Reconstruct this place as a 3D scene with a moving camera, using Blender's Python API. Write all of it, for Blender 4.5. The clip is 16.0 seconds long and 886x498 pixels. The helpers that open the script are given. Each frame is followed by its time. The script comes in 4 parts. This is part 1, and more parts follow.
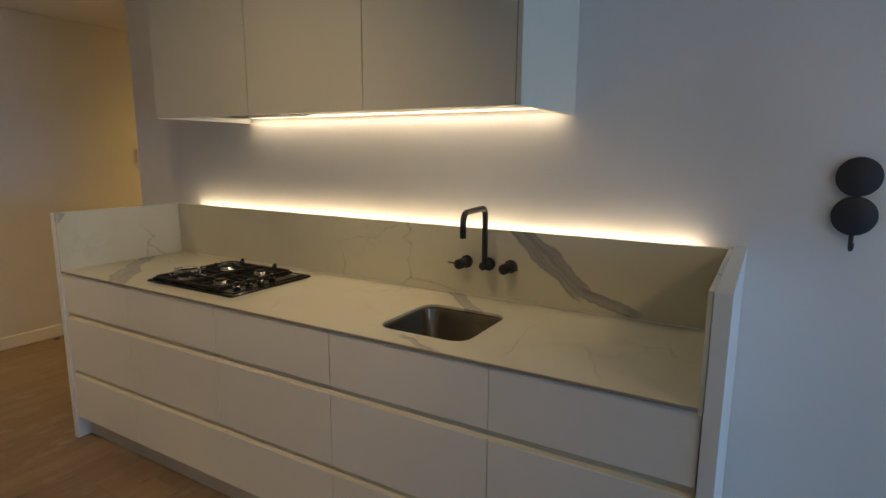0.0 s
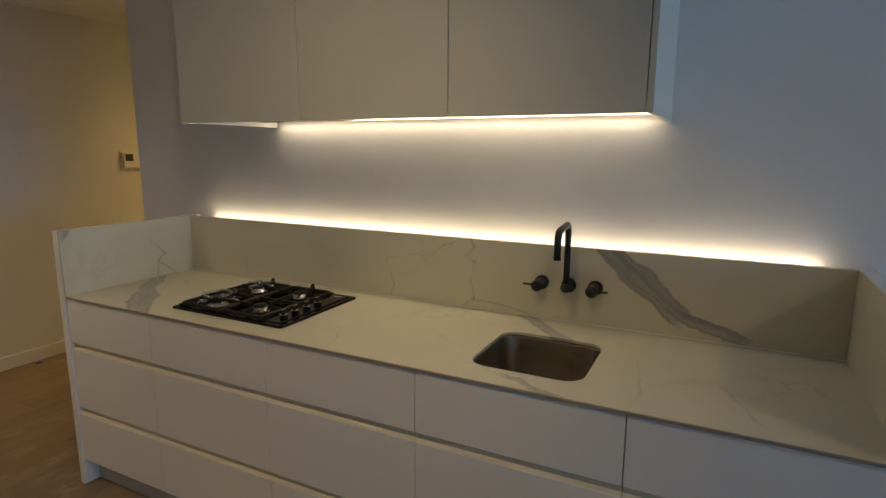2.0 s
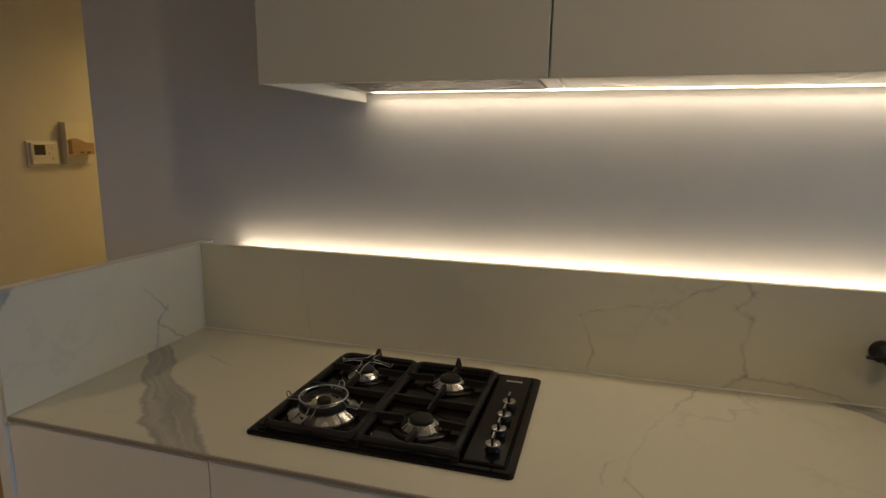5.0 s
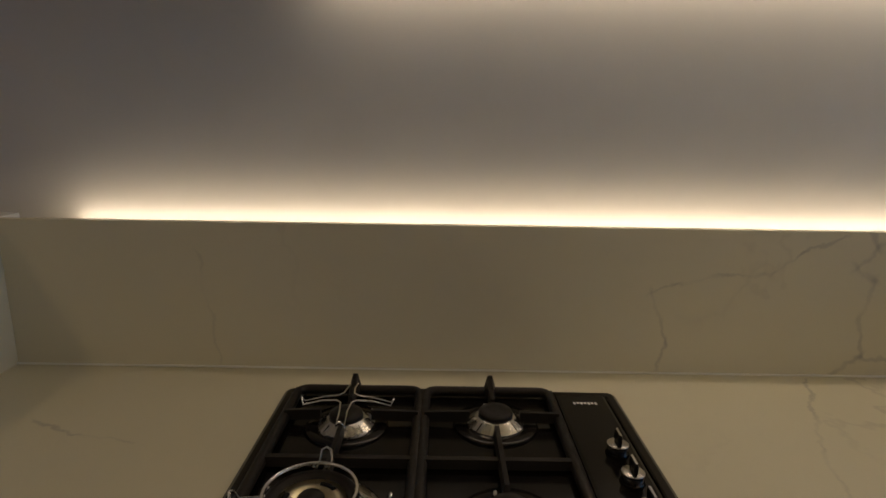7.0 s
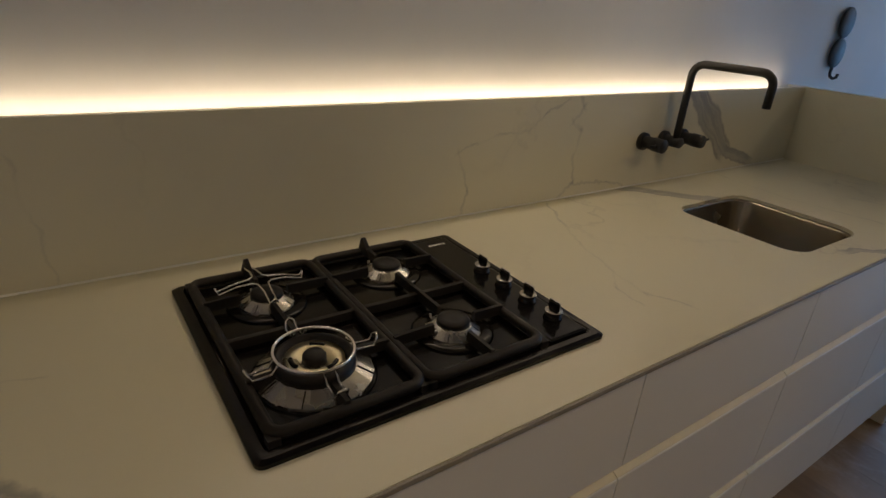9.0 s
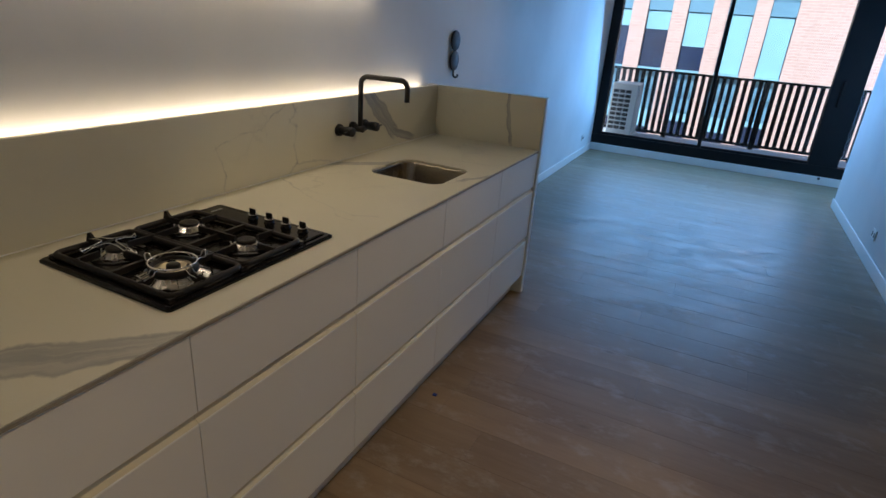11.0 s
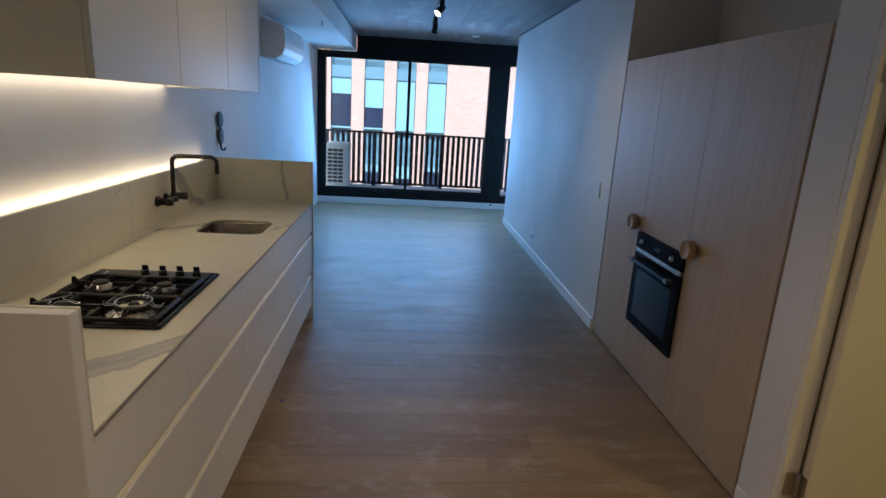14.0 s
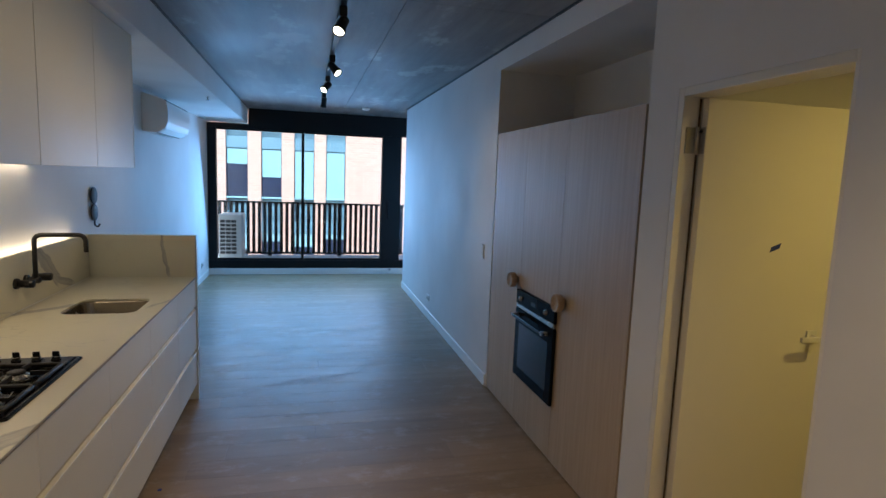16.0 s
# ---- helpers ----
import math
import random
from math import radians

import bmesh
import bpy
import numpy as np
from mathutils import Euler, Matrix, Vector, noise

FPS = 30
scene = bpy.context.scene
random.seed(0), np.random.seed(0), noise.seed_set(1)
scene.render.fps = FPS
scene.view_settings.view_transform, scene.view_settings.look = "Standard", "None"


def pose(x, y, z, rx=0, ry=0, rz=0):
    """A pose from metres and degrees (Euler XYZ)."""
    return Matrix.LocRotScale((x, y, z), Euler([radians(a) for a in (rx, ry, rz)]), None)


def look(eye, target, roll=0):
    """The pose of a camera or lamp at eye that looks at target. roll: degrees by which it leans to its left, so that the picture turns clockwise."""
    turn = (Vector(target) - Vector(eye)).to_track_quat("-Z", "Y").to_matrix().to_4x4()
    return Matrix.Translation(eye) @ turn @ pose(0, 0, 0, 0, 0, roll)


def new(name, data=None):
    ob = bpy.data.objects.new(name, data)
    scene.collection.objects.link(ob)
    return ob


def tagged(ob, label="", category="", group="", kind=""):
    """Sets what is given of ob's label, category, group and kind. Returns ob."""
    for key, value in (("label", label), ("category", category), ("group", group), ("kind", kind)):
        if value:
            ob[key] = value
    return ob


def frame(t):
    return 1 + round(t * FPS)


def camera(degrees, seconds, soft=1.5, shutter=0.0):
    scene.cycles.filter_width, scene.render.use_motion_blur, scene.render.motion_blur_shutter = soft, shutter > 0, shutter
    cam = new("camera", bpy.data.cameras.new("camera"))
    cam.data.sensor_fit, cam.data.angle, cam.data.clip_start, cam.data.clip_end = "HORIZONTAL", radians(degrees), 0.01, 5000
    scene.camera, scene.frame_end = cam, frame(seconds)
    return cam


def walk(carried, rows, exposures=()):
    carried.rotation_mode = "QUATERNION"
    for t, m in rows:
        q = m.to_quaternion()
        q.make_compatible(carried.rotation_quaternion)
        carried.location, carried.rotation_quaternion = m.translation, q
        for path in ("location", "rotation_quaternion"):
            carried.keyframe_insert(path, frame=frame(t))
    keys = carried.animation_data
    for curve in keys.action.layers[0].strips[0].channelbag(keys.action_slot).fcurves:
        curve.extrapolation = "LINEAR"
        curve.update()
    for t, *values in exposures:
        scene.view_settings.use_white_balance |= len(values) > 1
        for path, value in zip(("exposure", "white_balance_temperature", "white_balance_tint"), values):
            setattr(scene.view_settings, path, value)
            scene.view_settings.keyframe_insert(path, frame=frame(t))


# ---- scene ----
cam = camera(77.0, 16.0)
PATH = [
    (0, (2.055, 2.948, 1.508), (0.354, 1.955, 1.163), 0.4),
    (0.5, (2.041, 2.914, 1.528), (0.326, 1.947, 1.178), 0.3),
    (1, (2.026, 2.808, 1.534), (0.298, 1.861, 1.188), 0.3),
    (1.5, (2.047, 2.633, 1.548), (0.302, 1.72, 1.199), 0.3),
    (2, (2.038, 2.461, 1.55), (0.278, 1.579, 1.197), 0.3),
    (2.5, (1.914, 2.21, 1.548), (0.153, 1.34, 1.173), 0.3),
    (3, (1.857, 1.975, 1.555), (0.084, 1.132, 1.173), 0.3),
    (3.5, (1.869, 1.735, 1.547), (0.067, 0.958, 1.164), 0.4),
    (4, (1.826, 1.564, 1.533), (-0.007, 0.86, 1.152), 0.4),
    (4.5, (1.676, 1.349, 1.528), (-0.189, 0.738, 1.141), 0.5),
    (4.7, (1.61, 1.289, 1.531), (-0.262, 0.701, 1.146), 0.6),
    (6.8, (1.078, 0.778, 1.388), (-0.889, 0.733, 1.032), 0.8),
    (7, (1.021, 0.762, 1.378), (-0.931, 0.763, 0.942), 0.9),
    (7.5, (0.948, 0.68, 1.347), (-0.93, 0.868, 0.687), 1.8),
    (8, (0.913, 0.545, 1.339), (-0.87, 1.047, 0.583), 2.7),
    (8.5, (0.909, 0.42, 1.373), (-0.663, 1.333, 0.54), 5.1),
    (9, (1.054, 0.367, 1.403), (-0.42, 1.446, 0.589), 4.6),
    (9.5, (1.245, 0.241, 1.45), (-0.118, 1.468, 0.652), 4.5),
    (10, (1.378, 0.129, 1.496), (0.162, 1.503, 0.7), 4.6),
    (10.2, (1.425, 0.078, 1.512), (0.285, 1.518, 0.72), 4.6),
    (12.3, (1.587, -0.747, 1.549), (1.277, 1.115, 0.886), 3.9),
    (12.5, (1.583, -0.803, 1.574), (1.302, 1.065, 0.918), 3.9),
    (13, (1.515, -0.943, 1.593), (1.319, 0.953, 0.988), 3.8),
    (13.2, (1.425, -0.99, 1.59), (1.3, 0.92, 1.01), 3.7),
    (13.5, (1.353, -1.086, 1.596), (1.326, 0.841, 1.059), 3.7),
    (14, (1.304, -1.18, 1.627), (1.46, 0.752, 1.134), 3.4),
    (14.5, (1.349, -1.225, 1.654), (1.604, 0.713, 1.231), 3.0),
    (15, (1.39, -1.266, 1.679), (1.715, 0.676, 1.328), 2.7),
    (15.5, (1.403, -1.287, 1.662), (1.799, 0.652, 1.372), 2.3),
    (16, (1.415, -1.307, 1.656), (1.893, 0.619, 1.405), 2.2),
]
walk(cam, [(t, look(eye, target, roll)) for t, eye, target, roll in PATH],
     exposures=[(0.0, 0.84, 7550.0, 14.0), (3.0, 0.62, 6700.0, 12.0), (4.0, 0.55, 6600.0, 13.0), (4.7, 0.47, 6700.0, 14.0), (7.0, 0.22, 6900.0, 16.0), (8.0, 0.32, 6900.0, 16.0), (9.0, 0.38, 6950.0, 15.0), (10.0, 0.62, 6550.0, 14.0),
                (12.5, 0.58, 6550.0, 15.0), (13.2, 0.62, 6500.0, 15.0), (15.0, 0.77, 6950.0, 14.0), (16.0, 0.80, 6950.0, 14.0)])

# ---- world and lights ----
world = bpy.data.worlds.new("sky")
scene.world = world
world.use_nodes = True
wn = world.node_tree.nodes
sky = wn.new("ShaderNodeTexSky")
sky.sky_type, sky.sun_disc = "NISHITA", False
sky.sun_elevation, sky.sun_rotation = radians(33), radians(192)
wn["Background"].inputs["Strength"].default_value = 0.15
world.node_tree.links.new(sky.outputs["Color"], wn["Background"].inputs["Color"])


def lamp(name, kind, m, power, color, **size):
    data = bpy.data.lights.new(name, kind)
    data.energy, data.color = power, color
    for key, value in size.items():
        if key == "size":
            data.size = value
        elif key == "size_y":
            data.shape, data.size_y = "RECTANGLE", value
        elif key == "angle":
            data.angle = value
        elif key == "radius":
            data.shadow_soft_size = value
        elif key == "spot":
            data.spot_size, data.spot_blend = radians(value), 1.0
    ob = new(name, data)
    ob.matrix_world = m
    return ob


WIN_Y = 8.10
WARM = (1.0, 0.86, 0.69)
SPOT = (1.0, 0.765, 0.465)
DEEP = (1.0, 0.64, 0.19)
ROOM = (1.0, 0.76, 0.21)
DAY = (0.145, 0.47, 1.0)
# sun over the roofs, on the facade across the street
lamp("sun", "SUN", look((0, 0, 30), (3, 14, 20.7)), 4.2, (1.0, 0.96, 0.95), angle=radians(0.5))
# strip lights of the kitchen
lamp("ledge_strip_light", "AREA", pose(-0.062, 1.40, 1.180, 180, 0, 90), 0.63, WARM, size=2.72, size_y=0.014)
lamp("cabinet_strip_light", "AREA", pose(-0.060, 1.38, 1.671, -32, 0, 90), 0.90, WARM, size=1.70, size_y=0.014)
# sky light through the window wall
lamp("window_daylight", "AREA", pose(1.37, WIN_Y - 0.36, 1.32, -70, 0, 0), 43.5, DAY, size=2.7, size_y=1.6)
lamp("side_window_daylight", "AREA", pose(4.08, WIN_Y - 0.36, 1.32, -70, 0, 0), 26.0, DAY, size=2.2, size_y=1.6)
# ceiling downlight of the entry hall and of the room behind the door
lamp("hall_downlight_light", "SPOT", pose(-1.95, -1.25, 2.485), 36.0, DEEP, spot=150, radius=0.04)
# unseen lamp, added to brighten the entry floor and the bench fronts
lamp("entry_fill_light", "SPOT", pose(1.75, -0.78, 2.485), 24.0, SPOT, spot=140, radius=0.04)
lamp("bedroom_downlight_light", "SPOT", pose(3.75, -0.35, 2.585), 26.0, ROOM, spot=150, radius=0.04)


# ---- materials ----
class Nodes:
    """A short hand for a node material."""

    def __init__(self, name, color, rough=0.5, metal=0.0):
        self.mat = bpy.data.materials.new(name)
        self.mat.use_nodes = True
        self.tree = self.mat.node_tree
        self.bsdf = self.tree.nodes["Principled BSDF"]
        self.bsdf.inputs["Base Color"].default_value = (*color, 1)
        self.bsdf.inputs["Roughness"].default_value = rough
        self.bsdf.inputs["Metallic"].default_value = metal

    def node(self, kind, **inputs):
        n = self.tree.nodes.new(kind)
        for key, value in inputs.items():
            self.feed(n.inputs[key.replace("_", " ")], value)
        return n

    def feed(self, socket, value):
        if isinstance(value, bpy.types.NodeSocket):
            self.tree.links.new(value, socket)
        else:
            socket.default_value = value

    def math(self, op, a, b=0.0, clamp=False):
        n = self.tree.nodes.new("ShaderNodeMath")
        n.operation, n.use_clamp = op, clamp
        self.feed(n.inputs[0], a)
        self.feed(n.inputs[1], b)
        return n.outputs[0]

    def dot(self, a, b):
        n = self.tree.nodes.new("ShaderNodeVectorMath")
        n.operation = "DOT_PRODUCT"
        self.feed(n.inputs[0], a)
        self.feed(n.inputs[1], b)
        return n.outputs["Value"]

    def ramp(self, value, lo, hi, a=0.0, b=1.0):
        n = self.tree.nodes.new("ShaderNodeMapRange")
        n.interpolation_type = "SMOOTHSTEP"
        for i, v in enumerate((value, lo, hi, a, b)):
            self.feed(n.inputs[i], v)
        return n.outputs[0]

    def mix(self, fac, a, b):
        n = self.tree.nodes.new("ShaderNodeMix")
        n.data_type = "RGBA"
        self.feed(n.inputs[0], fac)
        self.feed(n.inputs[6], a if isinstance(a, bpy.types.NodeSocket) else (*a, 1))
        self.feed(n.inputs[7], b if isinstance(b, bpy.types.NodeSocket) else (*b, 1))
        return n.outputs[2]

    def where(self):
        return self.node("ShaderNodeNewGeometry").outputs["Position"]

    def noise(self, scale, detail=3.0, stretch=(1, 1, 1), rough=0.5, offset=None):
        m = self.node("ShaderNodeMapping", Vector=self.where(), Scale=stretch)
        if offset is not None:
            self.feed(m.inputs["Location"], offset)
        return self.node("ShaderNodeTexNoise", Vector=m.outputs[0], Scale=scale, Detail=detail, Roughness=rough).outputs["Fac"]

    def color(self, value):
        self.feed(self.bsdf.inputs["Base Color"], value)

    def rough(self, value):
        self.feed(self.bsdf.inputs["Roughness"], value)

    def bump(self, height, strength=0.1, distance=0.002):
        n = self.node("ShaderNodeBump", Strength=strength, Distance=distance, Height=height)
        self.feed(self.bsdf.inputs["Normal"], n.outputs[0])


def paint(name, color, rough=0.6, grain=160.0, vary=0.05, bump=0.08):
    m = Nodes(name, color, rough)
    big = m.noise(1.3, 4)
    m.color(m.mix(m.ramp(big, 0.3, 0.7), tuple(c * (1 - vary) for c in color), tuple(min(1, c * (1 + vary)) for c in color)))
    m.rough(m.ramp(m.noise(3.0, 3), 0.2, 0.8, rough - 0.07, rough + 0.07))
    m.bump(m.noise(grain, 3), bump, 0.001)
    return m.mat


def plain(name, color, rough=0.4, metal=0.0, vary=0.12, scale=25.0):
    m = Nodes(name, color, rough, metal)
    n = m.noise(scale, 4)
    m.color(m.mix(n, tuple(c * (1 - vary) for c in color), tuple(min(1, c * (1 + vary)) for c in color)))
    m.rough(m.ramp(n, 0.2, 0.8, max(0.03, rough - 0.08), rough + 0.08))
    return m.mat


def duller(mat, level):
    mat.node_tree.nodes["Principled BSDF"].inputs["Specular IOR Level"].default_value = level
    return mat


def glow(name, color, strength):
    m = Nodes(name, (0.9, 0.9, 0.88), 0.4)
    m.bsdf.inputs["Emission Color"].default_value = (*color, 1)
    m.bsdf.inputs["Emission Strength"].default_value = strength
    return m.mat


def marble(name, veins=(), net=1.0):
    """White sintered stone with fine cracks and some broad grey veins: (start, end, half width, strength)."""
    base = (0.69, 0.665, 0.53)
    m = Nodes(name, base, 0.30)
    p = m.where()
    warp = m.noise(3.0, 5, offset=(3.1, 1.7, 0.4))
    jag = m.noise(17.0, 4, offset=(0.4, 5.1, 2.2), rough=0.6)
    fine = m.math("ABSOLUTE", m.math("SUBTRACT", m.noise(1.1, 4, rough=0.5), 0.5))
    patch = m.ramp(m.noise(1.2, 2, offset=(7.0, 2.0, 5.0)), 0.58, 0.72)
    crack = m.math("MULTIPLY", m.ramp(fine, 0.0, 0.010, 1, 0), patch)
    cloud = m.ramp(m.noise(1.6, 2, offset=(1.0, 9.0, 4.0)), 0.25, 0.85)
    col = m.mix(cloud, base, (0.64, 0.61, 0.475))
    col = m.mix(m.math("MULTIPLY", crack, 0.60), col, (0.30, 0.29, 0.26))
    thin = m.math("ABSOLUTE", m.math("SUBTRACT", m.noise(2.4, 5, offset=(4.0, 8.0, 1.0), rough=0.55), 0.5))
    web = m.math("MULTIPLY", m.ramp(thin, 0.0, 0.014, 1, 0), m.ramp(m.noise(2.1, 2, offset=(2.0, 6.0, 9.0)), 0.50, 0.66))
    col = m.mix(m.math("MULTIPLY", web, 0.52 * net), col, (0.36, 0.34, 0.29))
    smoke = m.math("MULTIPLY", m.ramp(thin, 0.0, 0.07, 1, 0), m.ramp(m.noise(1.7, 3, offset=(5.0, 3.0, 2.0)), 0.52, 0.68))
    col = m.mix(m.math("MULTIPLY", smoke, 0.30 * net), col, (0.45, 0.43, 0.36))
    for a, b, half, force in veins:
        a, b = Vector(a), Vector(b)
        way = (b - a).normalized()
        flat = [i for i in range(3) if abs(a[i] - b[i]) < 1e-6]
        out = Vector([1.0 if i == flat[0] else 0.0 for i in range(3)])
        side = way.cross(out)
        u = m.math("SUBTRACT", m.dot(p, tuple(way)), a.dot(way))
        v = m.math("SUBTRACT", m.dot(p, tuple(side)), a.dot(side))
        v = m.math("ADD", v, m.math("MULTIPLY", m.math("SUBTRACT", warp, 0.5), min(0.22, 0.09 + half) if half > 0.01 else 0.025))
        v = m.math("ADD", v, m.math("MULTIPLY", m.math("SUBTRACT", jag, 0.5), 0.034 if half > 0.01 else 0.046))
        rim = m.ramp(m.math("ABSOLUTE", v), half * (0.70 if half > 0.01 else 0.1), half * (1.0 if half > 0.01 else 1.5), 1, 0)
        ends = m.math("MULTIPLY", m.ramp(u, -0.02, 0.03 if half > 0.01 else 0.0), m.ramp(u, (b - a).length - (0.05 if half > 0.01 else 0.0), (b - a).length + 0.02, 1, 0))
        uv = m.node("ShaderNodeCombineXYZ", X=m.math("MULTIPLY", u, 3.0), Y=m.math("MULTIPLY", v, 60.0 if half > 0.025 else 25.0))
        lines = m.node("ShaderNodeTexNoise", Vector=uv.outputs[0], Scale=1.0, Detail=5.0, Roughness=0.6).outputs["Fac"]
        streak = m.ramp(lines, 0.28, 0.70, 0.45, 0.95)
        if half < 0.01:
            streak = m.ramp(m.noise(7.0, 3, offset=(6.0, 1.0, 3.0)), 0.36, 0.62, 0.12, 0.6)
        mask = m.math("MULTIPLY", m.math("MULTIPLY", rim, ends), m.math("MULTIPLY", streak, force))
        edge = m.math("MULTIPLY", m.ramp(m.math("ABSOLUTE", m.math("SUBTRACT", m.math("ABSOLUTE", v), half * 0.8)), 0.0, half * 0.25, 0.40, 0), m.math("MULTIPLY", ends, force))
        col = m.mix(mask, col, (0.25, 0.255, 0.26))
        if half > 0.01:
            col = m.mix(edge, col, (0.19, 0.19, 0.185))
    m.color(col)
    return m.mat


def timber(name, dark, light, along, rough=0.5, scale=1.0, bump=0.15, random_tone=0.0, cross=18.0):
    """Sawn wood with its grain along one axis."""
    m = Nodes(name, light, rough)
    stretch = [cross, cross, cross]
    stretch["xyz".index(along)] = 0.9
    info = m.node("ShaderNodeObjectInfo")
    off = m.node("ShaderNodeCombineXYZ")
    for i in range(3):
        m.feed(off.inputs[i], m.math("MULTIPLY", info.outputs["Random"], 13.0 + 7 * i))
    grain = m.noise(1.6 * scale, 6, stretch, 0.6, off.outputs[0])
    fine = m.noise(9.0 * scale, 4, stretch, 0.6, off.outputs[0])
    slow = [2.2, 2.2, 2.2]
    slow["xyz".index(along)] = 0.5
    broad = m.noise(1.8, 3, slow, 0.5, off.outputs[0])
    tone = m.math("ADD", m.math("MULTIPLY", grain, 0.55), m.math("ADD", m.math("MULTIPLY", fine, 0.25), m.math("MULTIPLY", broad, 0.3)))
    col = m.mix(m.ramp(tone, 0.32, 0.78), dark, light)
    if random_tone:
        shade = m.ramp(info.outputs["Random"], 0.0, 1.0, 1 - random_tone, 1 + random_tone)
        n = m.tree.nodes.new("ShaderNodeVectorMath")
        n.operation = "SCALE"
        m.feed(n.inputs[0], col)
        m.feed(n.inputs["Scale"], shade)
        col = n.outputs[0]
        scuff = m.noise(4.2, 8, (0.9, 1.4, 1.0), 0.74)
        dust = m.ramp(scuff, 0.50, 0.66, 0.0, 0.34)
        col = m.mix(dust, col, (0.50, 0.45, 0.39))
        stain = m.ramp(m.noise(3.1, 5, (0.5, 3.2, 1.0), 0.6, (9.0, 2.0, 4.0)), 0.58, 0.74, 0.0, 0.25)
        col = m.mix(stain, col, (0.17, 0.115, 0.065))
        knots = m.node("ShaderNodeTexVoronoi", Vector=m.node("ShaderNodeMapping", Vector=m.where(), Scale=(1.0, 2.6, 1.0), Location=off.outputs[0]).outputs[0], Scale=1.7)
        col = m.mix(m.ramp(knots.outputs["Distance"], 0.02, 0.075, 0.5, 0.0), col, (0.07, 0.04, 0.02))
    m.color(col)
    if random_tone:
        m.rough(m.ramp(m.math("ADD", m.math("MULTIPLY", scuff, 0.7), m.math("MULTIPLY", fine, 0.3)), 0.36, 0.64, rough - 0.10, rough + 0.10))
    else:
        m.rough(m.ramp(fine, 0.2, 0.8, rough - 0.1, rough + 0.1))
    m.bump(fine, bump, 0.0015)
    return m.mat


def concrete(name, color):
    m = Nodes(name, color, 0.6)
    n = m.noise(1.1, 6, (1.0, 0.45, 1.0), 0.6)
    streaks = m.noise(1.0, 5, (7.0, 0.8, 1.0), 0.6)
    tone = m.math("ADD", m.math("MULTIPLY", n, 0.6), m.math("MULTIPLY", streaks, 0.4))
    col = m.mix(m.ramp(tone, 0.3, 0.72), tuple(c * 0.55 for c in color), tuple(c * 1.3 for c in color))
    blot = m.ramp(m.noise(2.6, 5, (1.0, 0.5, 1.0), 0.65, (4.0, 1.0, 0.0)), 0.56, 0.66)
    col = m.mix(m.math("MULTIPLY", blot, 0.5), col, tuple(min(1.0, c * 1.9) for c in color))
    pits = m.node("ShaderNodeTexVoronoi", Vector=m.where(), Scale=9.0).outputs["Distance"]
    col = m.mix(m.ramp(pits, 0.02, 0.06, 0.6, 0.0), col, tuple(c * 0.3 for c in color))
    m.color(col)
    m.rough(m.ramp(n, 0.3, 0.7, 0.48, 0.70))
    m.bump(m.noise(30, 5), 0.15, 0.002)
    return m.mat


def glass(name, rough=0.0, tint=(1, 1, 1)):
    m = Nodes(name, tint, rough)
    m.bsdf.inputs["Transmission Weight"].default_value = 1.0
    m.bsdf.inputs["IOR"].default_value = 1.45
    return m.mat


WALL = paint("wall_paint", (0.72, 0.715, 0.70), 0.65)
CEIL = paint("white_ceiling_paint", (0.80, 0.80, 0.79), 0.7)
TRIM = paint("gloss_trim_paint", (0.80, 0.79, 0.76), 0.35, 60, 0.03, 0.03)
CONCRETE = concrete("raw_concrete", (0.26, 0.255, 0.25))
LACQUER = paint("matt_white_lacquer", (0.84, 0.845, 0.80), 0.36, 220, 0.02, 0.03)
# white of the recessed carcass and kickboards, darkened for the shade there
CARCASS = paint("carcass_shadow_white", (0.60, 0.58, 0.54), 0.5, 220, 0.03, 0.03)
PULL = paint("cream_pull_lacquer", (0.72, 0.67, 0.51), 0.5, 220, 0.03, 0.03)
UPPER = paint("matt_cream_lacquer", (0.67, 0.66, 0.56), 0.45, 220, 0.02, 0.03)
LAMINATE = timber("pale_oak_laminate", (0.41, 0.305, 0.205), (0.53, 0.415, 0.295), "z", 0.5, 1.3, 0.08)
KNOBWOOD = timber("turned_oak", (0.30, 0.20, 0.12), (0.50, 0.37, 0.25), "x", 0.45, 2.0, 0.08)
OAK = timber("oak_boards", (0.225, 0.150, 0.084), (0.325, 0.227, 0.138), "x", 0.42, 1.0, 0.05, 0.09, 8.0)
duller(OAK, 0.48)
BLACKENAMEL = duller(plain("black_enamel", (0.007, 0.006, 0.006), 0.16, 0.0, 0.2), 0.28)
CASTIRON = duller(plain("cast_iron", (0.013, 0.011, 0.010), 0.5, 0.0, 0.3, 90), 0.3)
CHROME = plain("polished_steel", (0.72, 0.71, 0.69), 0.14, 1.0, 0.05)
CROWN = plain("brushed_crown_steel", (0.62, 0.60, 0.57), 0.24, 1.0, 0.06, 40)
BRASS = plain("pale_brass", (0.62, 0.55, 0.38), 0.32, 1.0, 0.1)
HOOKGREY = duller(plain("dark_grey_hook_paint", (0.028, 0.026, 0.030), 0.6, 0.0, 0.2), 0.4)
MATTBLACK = plain("matt_black_metal", (0.014, 0.014, 0.015), 0.5, 0.1, 0.2)
SINKSTEEL = plain("sink_steel", (0.34, 0.30, 0.24), 0.22, 1.0, 0.03, 3)
STEEL = plain("brushed_steel", (0.48, 0.46, 0.43), 0.28, 1.0, 0.03, 3)
OVENGLASS = duller(plain("black_oven_glass", (0.007, 0.008, 0.010), 0.07, 0.0, 0.1), 0.09)
